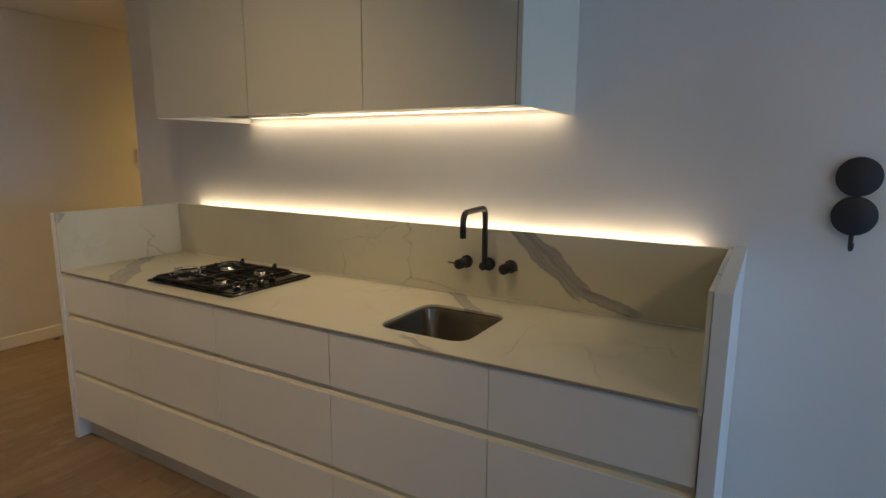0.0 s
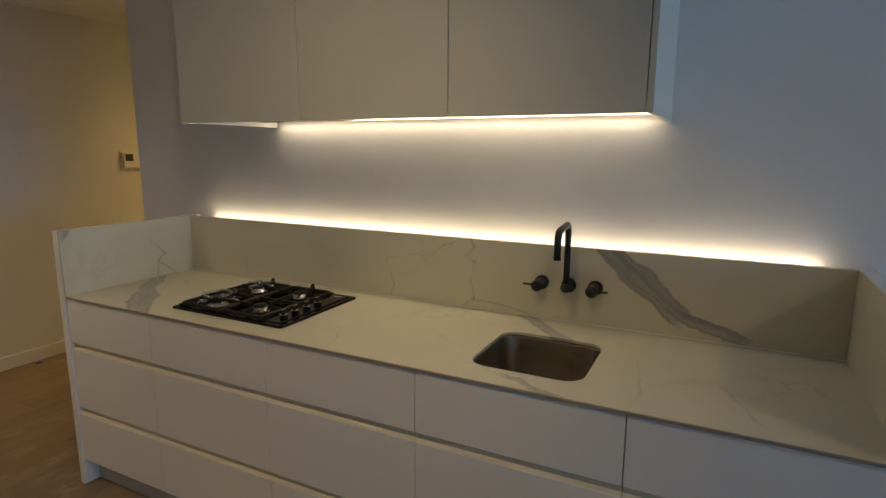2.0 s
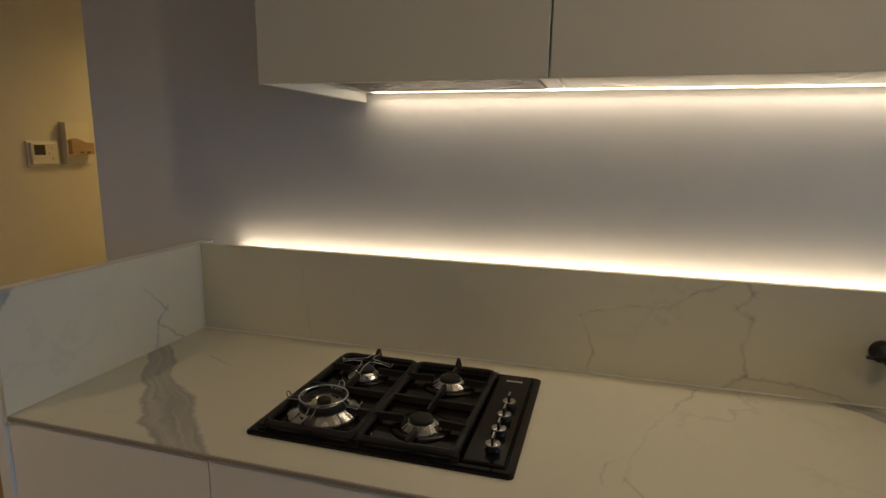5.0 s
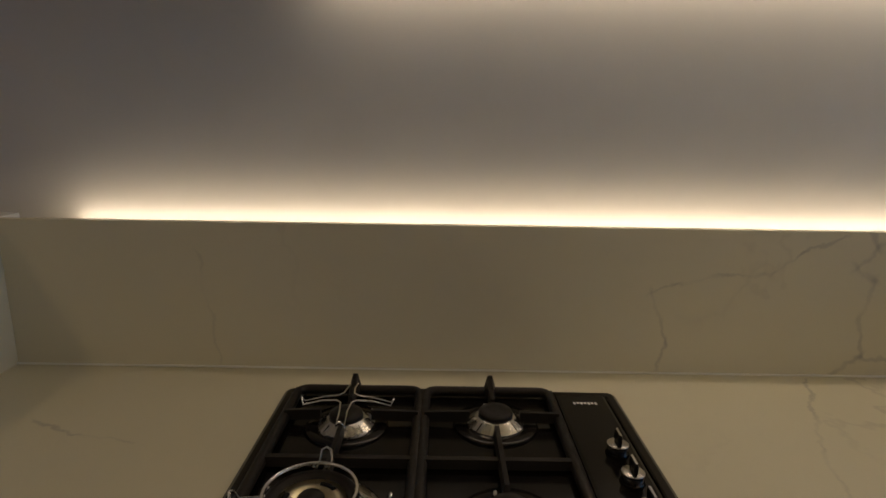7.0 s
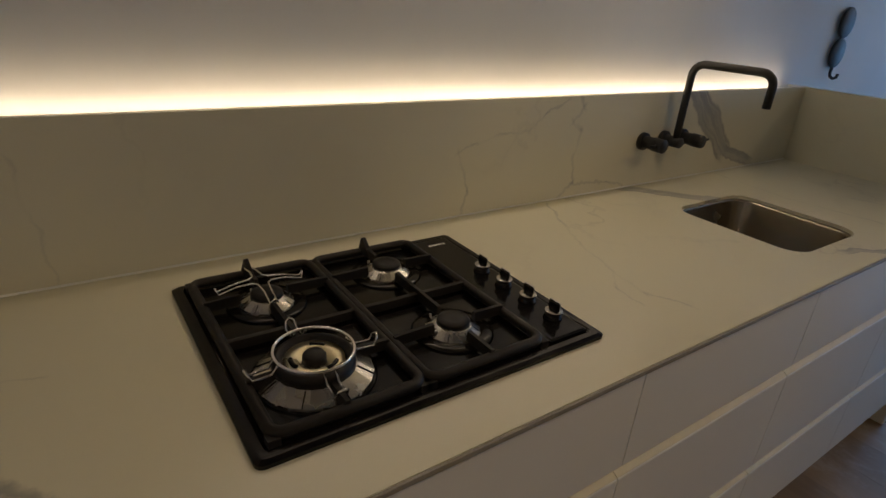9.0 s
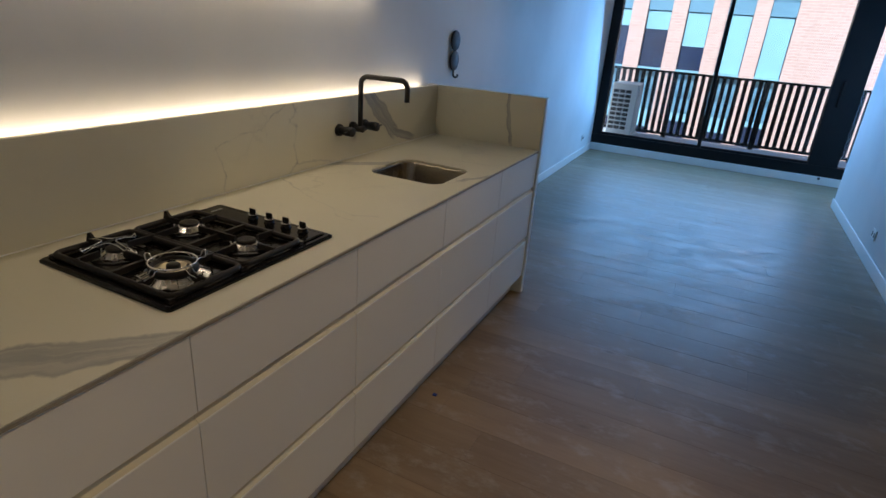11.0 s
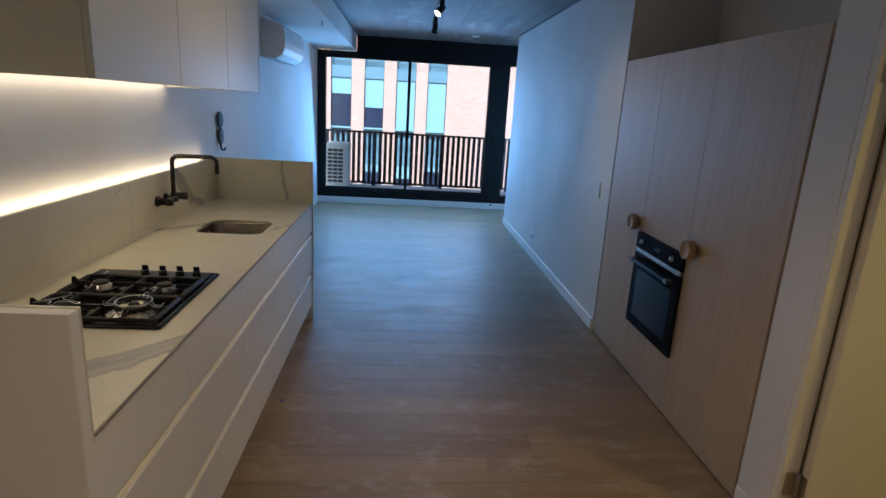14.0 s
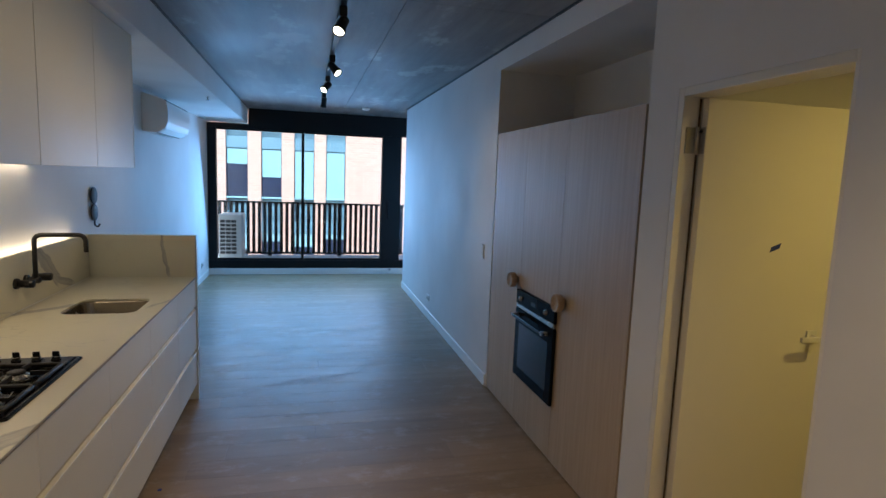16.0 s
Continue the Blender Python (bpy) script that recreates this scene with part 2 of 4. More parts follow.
OVENGLASS.node_tree.nodes["Principled BSDF"].inputs["IOR"].default_value = 1.22
FRAMEBLACK = duller(plain("black_window_frame", (0.006, 0.006, 0.007), 0.5, 0.0, 0.2), 0.25)
PLASTIC = plain("white_plastic", (0.76, 0.75, 0.72), 0.4, 0.0, 0.03)
DARKPLASTIC = plain("dark_plastic", (0.03, 0.03, 0.03), 0.4)
# blue tint gives the view outside its cool daylight cast
PANE = glass("window_glass", 0.0, (0.70, 0.90, 1.0))
# dark brown painted as the shade inside the hinge gap
GAPSHADE = plain("brown_gap_shade", (0.09, 0.06, 0.035), 0.8)
LED = glow("led_diffuser", (1.0, 0.82, 0.56), 3.0)
LENS = glow("lit_lens", (1.0, 0.88, 0.66), 25.0)
DOORPAINT = paint("door_paint", (0.78, 0.75, 0.68), 0.45, 120, 0.03, 0.04)
BLUETAPE = plain("blue_masking_tape", (0.03, 0.06, 0.28), 0.6)
BRICKWALL = Nodes("pale_brick", (0.55, 0.40, 0.34), 0.8)
_b = BRICKWALL
_p = _b.node("ShaderNodeMapping", Vector=_b.where(), Rotation=(radians(90), 0, 0))
_t = _b.node("ShaderNodeTexBrick", Vector=_p.outputs[0], Scale=1.0)
for _k, _v in (("Color1", (0.55, 0.335, 0.285, 1)), ("Color2", (0.61, 0.39, 0.34, 1)), ("Mortar", (0.64, 0.48, 0.44, 1)), ("Mortar Size", 0.010), ("Brick Width", 0.30), ("Row Height", 0.10)):
    _t.inputs[_k].default_value = _v
_b.color(_t.outputs["Color"])
BRICKWALL = _b.mat
FARGLASS = duller(plain("far_window_glass", (0.022, 0.034, 0.075), 0.12, 0.0, 0.4, 1.5), 0.2)
FARBLIND = paint("far_window_blind", (0.22, 0.44, 0.55), 0.6)
FARPANEL = paint("grey_blue_spandrel", (0.11, 0.25, 0.36), 0.4)
PAVING = paint("balcony_screed", (0.80, 0.81, 0.82), 0.7, 60, 0.1, 0.2)
ASPHALT = paint("asphalt", (0.05, 0.05, 0.05), 0.85, 60, 0.2, 0.3)

# ---- mesh helpers ----
ORIGIN = {}


def box(bm, x0, x1, y0, y1, z0, z1, bevel=0.0, seg=1):
    vs = [bm.verts.new((x, y, z)) for x in (x0, x1) for y in (y0, y1) for z in (z0, z1)]
    fs = [bm.faces.new([vs[i] for i in q]) for q in ((0, 1, 3, 2), (4, 6, 7, 5), (0, 4, 5, 1), (2, 3, 7, 6), (0, 2, 6, 4), (1, 5, 7, 3))]
    if bevel:
        edges = list({e for f in fs for e in f.edges})
        bmesh.ops.bevel(bm, geom=edges, offset=bevel, segments=seg, affect="EDGES", profile=0.5)
    return bm


def a_box(x0, x1, y0, y1, z0, z1, bevel=0.0, seg=1):
    return box(bmesh.new(), x0, x1, y0, y1, z0, z1, bevel, seg)


def frame_axes(way):
    way = Vector(way).normalized()
    side = way.orthogonal().normalized()
    return side, way.cross(side)


def sweep(bm, points, r, seg=10, closed=False):
    """A round bar along points; r may be a list."""
    pts = [Vector(p) for p in points]
    n = len(pts)
    rs = r if isinstance(r, (list, tuple)) else [r] * n
    first = pts[1] - pts[0]
    side, up = frame_axes(first)
    rings = []
    for i, p in enumerate(pts):
        a = pts[(i - 1) % n] if (i > 0 or closed) else pts[0]
        b = pts[(i + 1) % n] if (i < n - 1 or closed) else pts[-1]
        way = (b - a).normalized()
        side = (side - way * side.dot(way)).normalized()
        up = way.cross(side)
        rings.append([bm.verts.new(p + (side * math.cos(k * math.tau / seg) + up * math.sin(k * math.tau / seg)) * rs[i]) for k in range(seg)])
    for i in range(n if closed else n - 1):
        a, b = rings[i], rings[(i + 1) % n]
        for k in range(seg):
            bm.faces.new((a[k], a[(k + 1) % seg], b[(k + 1) % seg], b[k])).smooth = True
    if not closed:
        bm.faces.new(rings[0][::-1])
        bm.faces.new(rings[-1])
    return bm


def turned(bm, centre, axis, profile, seg=28, smooth=True):
    """A turned body: profile rows of (distance along axis, radius)."""
    c, axis = Vector(centre), Vector(axis).normalized()
    side, up = frame_axes(axis)
    rings = []
    for d, r in profile:
        if r < 1e-5:
            rings.append([bm.verts.new(c + axis * d)])
        else:
            rings.append([bm.verts.new(c + axis * d + (side * math.cos(k * math.tau / seg) + up * math.sin(k * math.tau / seg)) * r) for k in range(seg)])
    for a, b in zip(rings, rings[1:]):
        for k in range(seg):
            q = [a[k % len(a)], a[(k + 1) % len(a)], b[(k + 1) % len(b)], b[k % len(b)]]
            q = list(dict.fromkeys(q))
            if len(q) > 2:
                f = bm.faces.new(q)
                f.smooth = smooth
    for ring, turn in ((rings[0], -1), (rings[-1], 1)):
        if len(ring) > 2:
            bm.faces.new(ring[::turn])
    return bm


def outline(x0, x1, y0, y1, r, seg=8):
    """A rectangle with round corners, anticlockwise."""
    pts = []
    for cx, cy, a0 in ((x1 - r, y0 + r, -90), (x1 - r, y1 - r, 0), (x0 + r, y1 - r, 90), (x0 + r, y0 + r, 180)):
        for k in range(seg + 1):
            a = radians(a0 + 90 * k / seg)
            pts.append((cx + r * math.cos(a), cy + r * math.sin(a)))
    return pts


def loft(bm, loops, cap_first=False, cap_last=False, smooth=False):
    rings = [[bm.verts.new(p) for p in loop] for loop in loops]
    n = len(rings[0])
    for a, b in zip(rings, rings[1:]):
        for k in range(n):
            bm.faces.new((a[k], a[(k + 1) % n], b[(k + 1) % n], b[k])).smooth = smooth
    if cap_first:
        bm.faces.new(rings[0][::-1])
    if cap_last:
        bm.faces.new(rings[-1])
    return bm


def mesh_of(name, bm, material, shift=Vector()):
    bmesh.ops.recalc_face_normals(bm, faces=bm.faces)
    if shift.length:
        bmesh.ops.translate(bm, verts=bm.verts, vec=-shift)
    data = bpy.data.meshes.new(name)
    bm.to_mesh(data)
    bm.free()
    data.materials.append(material)
    return data


def thing(name, base, label, category, group="", kind=""):
    ob = new(name)
    ob.empty_display_size = 0.05
    ob.location = base
    ORIGIN[ob] = Vector(base)
    return tagged(ob, label, category, group, kind)


def part(name, bm, material, parent, label=""):
    """One mesh under a thing or a part, built in world metres."""
    ob = new(name, mesh_of(name, bm, material, ORIGIN[parent]))
    ob.parent = parent
    ORIGIN[ob] = ORIGIN[parent]
    return tagged(ob, label)


def solid(name, bm, material, label="", category="", kind="", group=""):
    """A thing or a piece of the setting that is one mesh."""
    ob = new(name, mesh_of(name, bm, material))
    ORIGIN[ob] = Vector()
    return tagged(ob, label, category, group, kind)


# ---- numbers of the plan ----
WX = -0.08        # kitchen wall
RX = 2.83         # wall with the tall unit
CZ = 0.905        # worktop
TOPZ = 1.195      # top of the upstands
YA, YB = -0.072, 2.848   # between the end upstands
FX = 0.66         # drawer fronts
CEILZ, SOFZ, SOFX = 2.63, 2.39, 0.525
WINY = WIN_Y
HY = -1.95        # long wall of the hall

# ---- the large structure ----
T = 0.12
wall = solid("wall_kitchen", a_box(WX - T, WX, -0.56, WINY + 0.12, 0, CEILZ + 0.1), WALL, "white painted wall behind the kitchen bench", "wall", "structure")
# wall of the tall unit, with a niche for the unit and a doorway
bm = bmesh.new()
box(bm, RX, RX + T, 2.80, 6.87, 0, CEILZ + 0.1)
box(bm, RX, RX + T, 0.655, 0.85, 0, CEILZ + 0.1)
box(bm, RX, RX + T, 0.85, 2.80, 2.48, CEILZ + 0.1)
box(bm, RX, RX + T, -0.09, 0.655, 2.04, CEILZ + 0.1)
box(bm, RX, RX + T, -2.22, -0.09, 0, CEILZ + 0.1)
solid("wall_east", bm, WALL, "white painted wall round the tall unit and doorway", "wall", "structure")
for x0, x1, y0, y1, z0, z1 in ((RX + T, RX + 0.72, 2.80, 2.90, 0, CEILZ + 0.1), (RX + T, RX + 0.72, 0.75, 0.85, 0, CEILZ + 0.1), (RX + 0.62, RX + 0.72, 0.85, 2.80, 0, CEILZ + 0.1), (RX + T, RX + 0.62, 0.85, 2.80, 2.48, 2.60)):
    solid("wall_niche", a_box(x0, x1, y0, y1, z0, z1), WALL, "white painted niche round the tall unit", "wall", "structure")
solid("wall_hall_end", a_box(-3.6, RX, HY - 0.12, HY, 0, CEILZ + 0.1), WALL, "white painted wall of the entry hall", "wall", "structure")
solid("wall_hall_side", a_box(-3.6, WX - T, -0.68, -0.56, 0, CEILZ + 0.1), WALL, "white painted wall of the entry hall", "wall", "structure")
solid("wall_hall_far", a_box(-3.72, -3.6, -2.22, -0.56, 0, CEILZ + 0.1), WALL, "white painted wall of the entry hall", "wall", "structure")
solid("wall_living_south", a_box(RX + T, 6.6, 6.75, 6.87, 0, CEILZ + 0.1), WALL, "white painted wall of the living room", "wall", "structure")
solid("wall_living_east", a_box(6.6, 6.72, 6.75, WINY + 0.12, 0, CEILZ + 0.1), WALL, "white painted wall of the living room", "wall", "structure")
bm = bmesh.new()
box(bm, 5.2, 5.32, -2.22, 0.75, 0, CEILZ + 0.1)
box(bm, RX + T, 5.2, -2.22, -2.10, 0, CEILZ + 0.1)
box(bm, RX + 0.72, 5.2, 0.75, 0.87, 0, CEILZ + 0.1)
solid("wall_side_room", bm, WALL, "white painted wall of the side room", "wall", "structure")
# ceilings
bm = bmesh.new()
box(bm, WX, RX, -0.56, 1.90, CEILZ, CEILZ + 0.15)
box(bm, WX, 1.945, 1.905, WINY + 0.12, CEILZ, CEILZ + 0.15)
box(bm, 1.953, 6.6, 1.905, WINY + 0.12, CEILZ, CEILZ + 0.15)
box(bm, 1.945, 1.953, 1.905, WINY + 0.12, CEILZ + 0.006, CEILZ + 0.15)
solid("ceiling", bm, CONCRETE, "raw grey concrete ceiling with formwork joint", "ceiling", "structure")
solid("ceiling_hall", a_box(-3.6, RX, HY, -0.56, CEILZ - 0.12, CEILZ + 0.1), CEIL, "white plaster ceiling of the hall", "ceiling", "structure")
solid("ceiling_side_room", a_box(RX + T, 5.2, -2.10, 0.75, CEILZ - 0.02, CEILZ + 0.1), CEIL, "white plaster ceiling of the side room", "ceiling", "structure")
solid("soffit", a_box(WX, SOFX, -0.56, WINY - 0.08, SOFZ, CEILZ - 0.003, 0.002), CEIL, "white plaster bulkhead above the kitchen bench", "bulkhead", "structure")
# solid dark strips drawn in for the shadow lines at the ceiling edges
solid("shadow_gap", a_box(SOFX, SOFX + 0.012, -0.56, WINY - 0.08, CEILZ - 0.012, CEILZ - 0.001), DARKPLASTIC, "dark shadow line along the bulkhead", "trim", "structure")
solid("shadow_gap", a_box(RX - 0.012, RX, -0.56, 6.87, CEILZ - 0.012, CEILZ - 0.001), DARKPLASTIC, "dark shadow line along the ceiling", "trim", "structure")
# skirting
for x0, x1, y0, y1 in ((WX, WX + 0.014, 2.90, WINY - 0.09), (RX - 0.014, RX, 2.815, 6.884), (RX, RX + T, 6.87, 6.884), (RX - 0.014, RX, HY + 0.014, -0.15),
                       (-3.6, RX - 0.014, HY, HY + 0.014), (-3.6, WX - T, -0.574, -0.56), (WX - T, WX, -0.574, -0.56), (RX - 0.014, RX, 0.72, 0.84)):
    solid("baseboard", a_box(x0, x1, y0, y1, 0.002, 0.10, 0.004), TRIM, "white painted skirting board", "skirting", "structure")

# ---- window wall ----
win = thing("window_1", (1.4, WINY, 0.0), "black aluminium sliding window wall onto the balcony", "window", "", "structure")
part("window_sill", a_box(WX, 6.6, WINY - 0.06, WINY + 0.12, 0, 0.10, 0.004), TRIM, win, "white painted kerb under the window")
bm = bmesh.new()
for x0, x1, z0, z1 in ((WX, 0.045, 0.2325, 2.3145), (WX, 6.6, 0.1005, 0.232), (SOFX + 0.001, 6.6, 2.315, CEILZ - 0.002), (WX, SOFX, 2.315, SOFZ - 0.002), (2.64, 2.96, 0.2325, 2.3145), (5.2, 5.35, 0.2325, 2.3145)):
    box(bm, x0, x1, WINY - 0.055, WINY + 0.075, z0, z1, 0.004)
part("window_frame", bm, FRAMEBLACK, win)
part("sash_stile", a_box(1.335, 1.380, WINY - 0.035, WINY + 0.05, 0.232, 2.315, 0.003), FRAMEBLACK, win)
bm = bmesh.new()
for x0, x1 in ((0.045, 1.345), (1.385, 2.64)):
    box(bm, x0, x1, WINY - 0.03, WINY + 0.03, 0.232, 0.262, 0.003)
    box(bm, x0, x1, WINY - 0.03, WINY + 0.03, 2.285, 2.315, 0.003)
part("sash_rail", bm, FRAMEBLACK, win)
part("door_pull", a_box(2.74, 2.77, WINY - 0.09, WINY - 0.055, 0.95, 1.25, 0.006), FRAMEBLACK, win)
for x0, x1 in ((0.045, 1.335), (1.38, 2.64), (2.96, 5.2)):
    pane = part("pane", a_box(x0, x1, WINY, WINY + 0.006, 0.24, 2.31), PANE, win, "blue tinted glass pane")
    pane.visible_shadow = False
solid("bolt", turned(bmesh.new(), (2.80, WINY - 0.07, 0.085), (0, -1, 0), [(0, 0.012), (0.02, 0.012), (0.03, 0.016), (0.034, 0)]), DARKPLASTIC, "small dark door stop on the window kerb", "door stop")

# ---- balcony, street and the house across ----
solid("balcony_floor", a_box(-0.6, 8.0, WINY + 0.12, 9.72, -0.10, 0.09), PAVING, "pale screed balcony floor", "balcony", "structure")
rail = thing("balustrade", (1.4, 9.58, 0.09), "dark steel balcony balustrade with flat vertical bars", "balustrade")
part("top_rail", a_box(-0.6, 8.0, 9.55, 9.61, 1.075, 1.11, 0.004), FRAMEBLACK, rail)
part("bottom_rail", a_box(-0.6, 8.0, 9.56, 9.60, 0.125, 0.165, 0.004), FRAMEBLACK, rail)
x = -0.55
bar_mesh = None
while x < 5.4:
    wide = 0.058
    if bar_mesh is None:
        bar = part("bar", a_box(x, x + wide, 9.565, 9.595, 0.165, 1.075), FRAMEBLACK, rail)
        bar_mesh = bar
        x_first = x
    else:
        bar = bar_mesh.copy()
        scene.collection.objects.link(bar)
        bar.location = (x - x_first, 0, 0)
    x += 0.099
for x in (0.72, 2.0, 3.3):
    part("post", a_box(x, x + 0.075, 9.54, 9.60, 0.09, 1.075, 0.003), FRAMEBLACK, rail)

ac = thing("outdoor_unit", (0.14, 9.2, 0.09), "white outdoor air conditioner unit on the balcony", "air conditioner")
part("body", a_box(-0.05, 0.33, 8.90, 9.45, 0.15, 0.90, 0.015, 2), PLASTIC, ac)
part("base_tray", a_box(-0.07, 0.36, 8.93, 9.42, 0.115, 0.15, 0.005), PLASTIC, ac)
for x in (-0.03, 0.31):
    part("foot", a_box(x - 0.04, x + 0.08, 8.95, 9.0, 0.09, 0.115, 0.004), DARKPLASTIC, ac)
for r in range(9):
    for c in range(3):
        part("vent_slot", a_box(-0.025 + c * 0.092, 0.055 + c * 0.092, 8.893, 8.902, 0.215 + r * 0.068, 0.262 + r * 0.068, 0.002), DARKPLASTIC, ac)
part("valve_cover", a_box(0.325, 0.352, 8.93, 9.1, 0.70, 0.86, 0.006), PLASTIC, ac)

solid("ground", a_box(-400, 400, 9.75, 600, -9.3, -9.0), ASPHALT, "dark asphalt street below the balcony", "street", "structure")
K = 1.19          # house across the street
FY = 24.0


def hz(z):
    return 1.6 + (z - 1.6) * K


def hx(x):
    return 1.5 + (x - 1.5) * K


house = thing("apartment_building", (3, FY, -9.0), "pale pink brick building across the street with tall window bays", "building")
cols = [(-2.58, -1.85), (-1.36, -0.62), (-0.16, 0.55), (0.99, 1.71), (2.13, 2.84), (6.2, 6.95), (7.4, 8.15)]
storey = 3.05 * K
bm = bmesh.new()
edges = [-30.0] + [hx(v) for c in cols for v in c] + [45.0]
for x0, x1 in zip(edges[::2], edges[1::2]):
    box(bm, x0, x1, FY, FY + 0.5, -9.0, 14.0)
part("wall", bm, BRICKWALL, house)
part("rear_wall", a_box(-30, 45, FY + 0.5, FY + 6.0, -9.0, 13.6), FARPANEL, house)
part("roof", a_box(-30.3, 45.3, FY - 0.3, FY + 6.3, 14.0, 14.3, 0.03), FARPANEL, house)
for ci, (a, b) in enumerate(cols):
    x0, x1 = hx(a), hx(b)
    for s in range(-3, 4):
        top = hz(2.88) + s * storey
        if top + 0.9 > 13.9 or top - 2.0 < -9:
            continue
        w = part("window", a_box(x0, x1, FY + 0.22, FY + 0.26, top - 2.55, top - 0.52), FARGLASS, house)
        part("spandrel", a_box(x0, x1, FY + 0.12, FY + 0.24, top - 0.50, top, 0.01), FARPANEL, house)
        drop = (0.55, 0.62, 1.15, 2.0, 2.2, 0.6, 0.9)[ci] if s == 0 else 0.2 + 0.12 * ((ci * 7 + s * 3) % 5)
        part("blind", a_box(x0 + 0.03, x1 - 0.03, FY + 0.19, FY + 0.21, top - 0.55 - drop, top - 0.53), FARBLIND, w, "drawn pale roller blind")
        part("sill", a_box(x0 - 0.02, x1 + 0.02, FY + 0.02, FY + 0.2, top - 2.63, top - 2.56, 0.01), FARBLIND, w)
        bm = bmesh.new()
        for k in range(12):
            xx = x0 + (k + 0.5) * (x1 - x0) / 12
            box(bm, xx - 0.012, xx + 0.012, FY + 0.10, FY + 0.13, top + 0.02, top + 0.42)
        box(bm, x0, x1, FY + 0.09, FY + 0.14, top + 0.42, top + 0.46)
        part("railing", bm, FARPANEL, house, "grey juliet railing")

# ---- kitchen bench ----
def crack(points, half, force):
    """A thin vein through several points, as rows for marble()."""
    return [(a, b, half, force) for a, b in zip(points, points[1:])]


def on_back(*yz):
    return [(0, y, z) for y, z in yz]


def on_top(*xy):
    return [(x, y, CZ) for x, y in xy]


M_SPLASH = marble("stone_upstand_back", [((0, 2.08, 1.23), (0, 2.375, 0.955), 0.044, 1.0), ((0, 2.13, 1.20), (0, 2.22, 1.10), 0.014, 0.6), ((0, 2.35, 0.975), (0, 2.58, 0.905), 0.024, 1.0)]
                  + crack(on_back((1.19, 0.90), (1.195, 0.97), (1.164, 1.07), (1.21, 1.09), (1.39, 1.112), (1.44, 1.15), (1.51, 1.18)), 0.0035, 0.55)
                  + crack(on_back((1.555, 1.21), (1.582, 1.165), (1.543, 1.125), (1.579, 1.10), (1.567, 1.026), (1.58, 0.95), (1.52, 0.90)), 0.0055, 0.65)
                  + crack(on_back((1.58, 0.943), (1.74, 0.937), (1.86, 0.90)), 0.004, 0.6)
                  + crack(on_back((0.30, 1.13), (0.33, 0.92)), 0.003, 0.3), 0.25)
M_TOP = marble("stone_worktop", [((0.20, -0.092, CZ), (0.72, 0.45, CZ), 0.043, 0.85), ((-0.02, 1.80, CZ), (0.23, 2.04, CZ), 0.034, 1.0), ((0.59, 1.93, CZ), (0.67, 2.13, CZ), 0.014, 0.9), ((0.385, 1.645, CZ), (0.43, 1.73, CZ), 0.009, 0.6)]
               + crack(on_top((0.02, 1.465), (0.262, 1.345), (0.395, 1.295), (0.50, 1.272), (0.567, 1.308)), 0.0035, 0.75)
               + crack(on_top((0.40, 1.295), (0.46, 1.24), (0.52, 1.23)), 0.003, 0.6)
               + crack(on_top((0.21, 0.12), (0.25, 0.20), (0.27, 0.29)), 0.0035, 0.7)
               + crack(on_top((0.03, 2.30), (0.30, 2.27), (0.513, 2.306), (0.63, 2.29)), 0.004, 0.7)
               + crack(on_top((0.40, 2.50), (0.60, 2.60)), 0.004, 0.4), 0.7)
M_ENDS = [marble("stone_upstand_hob_end", [((x0, -0.05, z0), (x1, -0.05, z1), 0.004, 0.8) for x0, z0, x1, z1 in ((0.235, 1.10, 0.166, 1.02), (0.166, 1.02, 0.199, 0.985), (0.199, 0.985, 0.11, 0.91), (0.199, 0.985, 0.22, 0.91))]
                 + [((0.63, -0.05, 1.21), (0.68, -0.05, 1.16), 0.022, 0.8)], 0.25),
          marble("stone_upstand_sink_end", [((0.44, 2.84, 1.22), (0.50, 2.84, 0.90), 0.012, 0.9)], 0.2)]
EDGE = plain("stone_edge", (0.30, 0.275, 0.23), 0.4, 0.0, 0.1, 60)

SX0, SX1, SY0, SY1 = 0.20, 0.555, 1.80, 2.15
bench = thing("worktop", (0.33, 1.4, CZ), "white veined stone worktop with raised stone upstands", "worktop")
bm = bmesh.new()
hole = outline(SX0, SX1, SY0, SY1, 0.06, 8)
n = len(hole)
# corners in the order of the outline: front-low, front-high, back-high, back-low
corner = [(FX + 0.002, YA), (FX + 0.002, YB), (0.0, YB), (0.0, YA)]
for z, up in ((CZ, True), (CZ - 0.010, False)):
    hv = [bm.verts.new((x, y, z)) for x, y in hole]
    cv = [bm.verts.new((x, y, z)) for x, y in corner]
    for q in range(4):
        for k in range(8):
            i = q * 9 + k
            bm.faces.new((hv[i], hv[i + 1], cv[q]))
        i = q * 9 + 8
        bm.faces.new((hv[i], hv[(i + 1) % n], cv[(q + 1) % 4], cv[q]))
    if up:
        top_h, top_c = hv, cv
for k in range(n):
    bm.faces.new((top_h[k], top_h[(k + 1) % n], hv[(k + 1) % n], hv[k]))
for k in range(4):
    bm.faces.new((top_c[k], cv[k], cv[(k + 1) % 4], top_c[(k + 1) % 4]))
part("slab", bm, M_TOP, bench)
part("front_edge", a_box(FX + 0.0025, FX + 0.007, YA, YB, CZ - 0.0095, CZ - 0.0008, 0.0008), EDGE, bench, "bare grey stone edge")
part("back_upstand", a_box(-0.014, 0.0, YA, YB, CZ - 0.02, TOPZ, 0.001), M_SPLASH, bench)
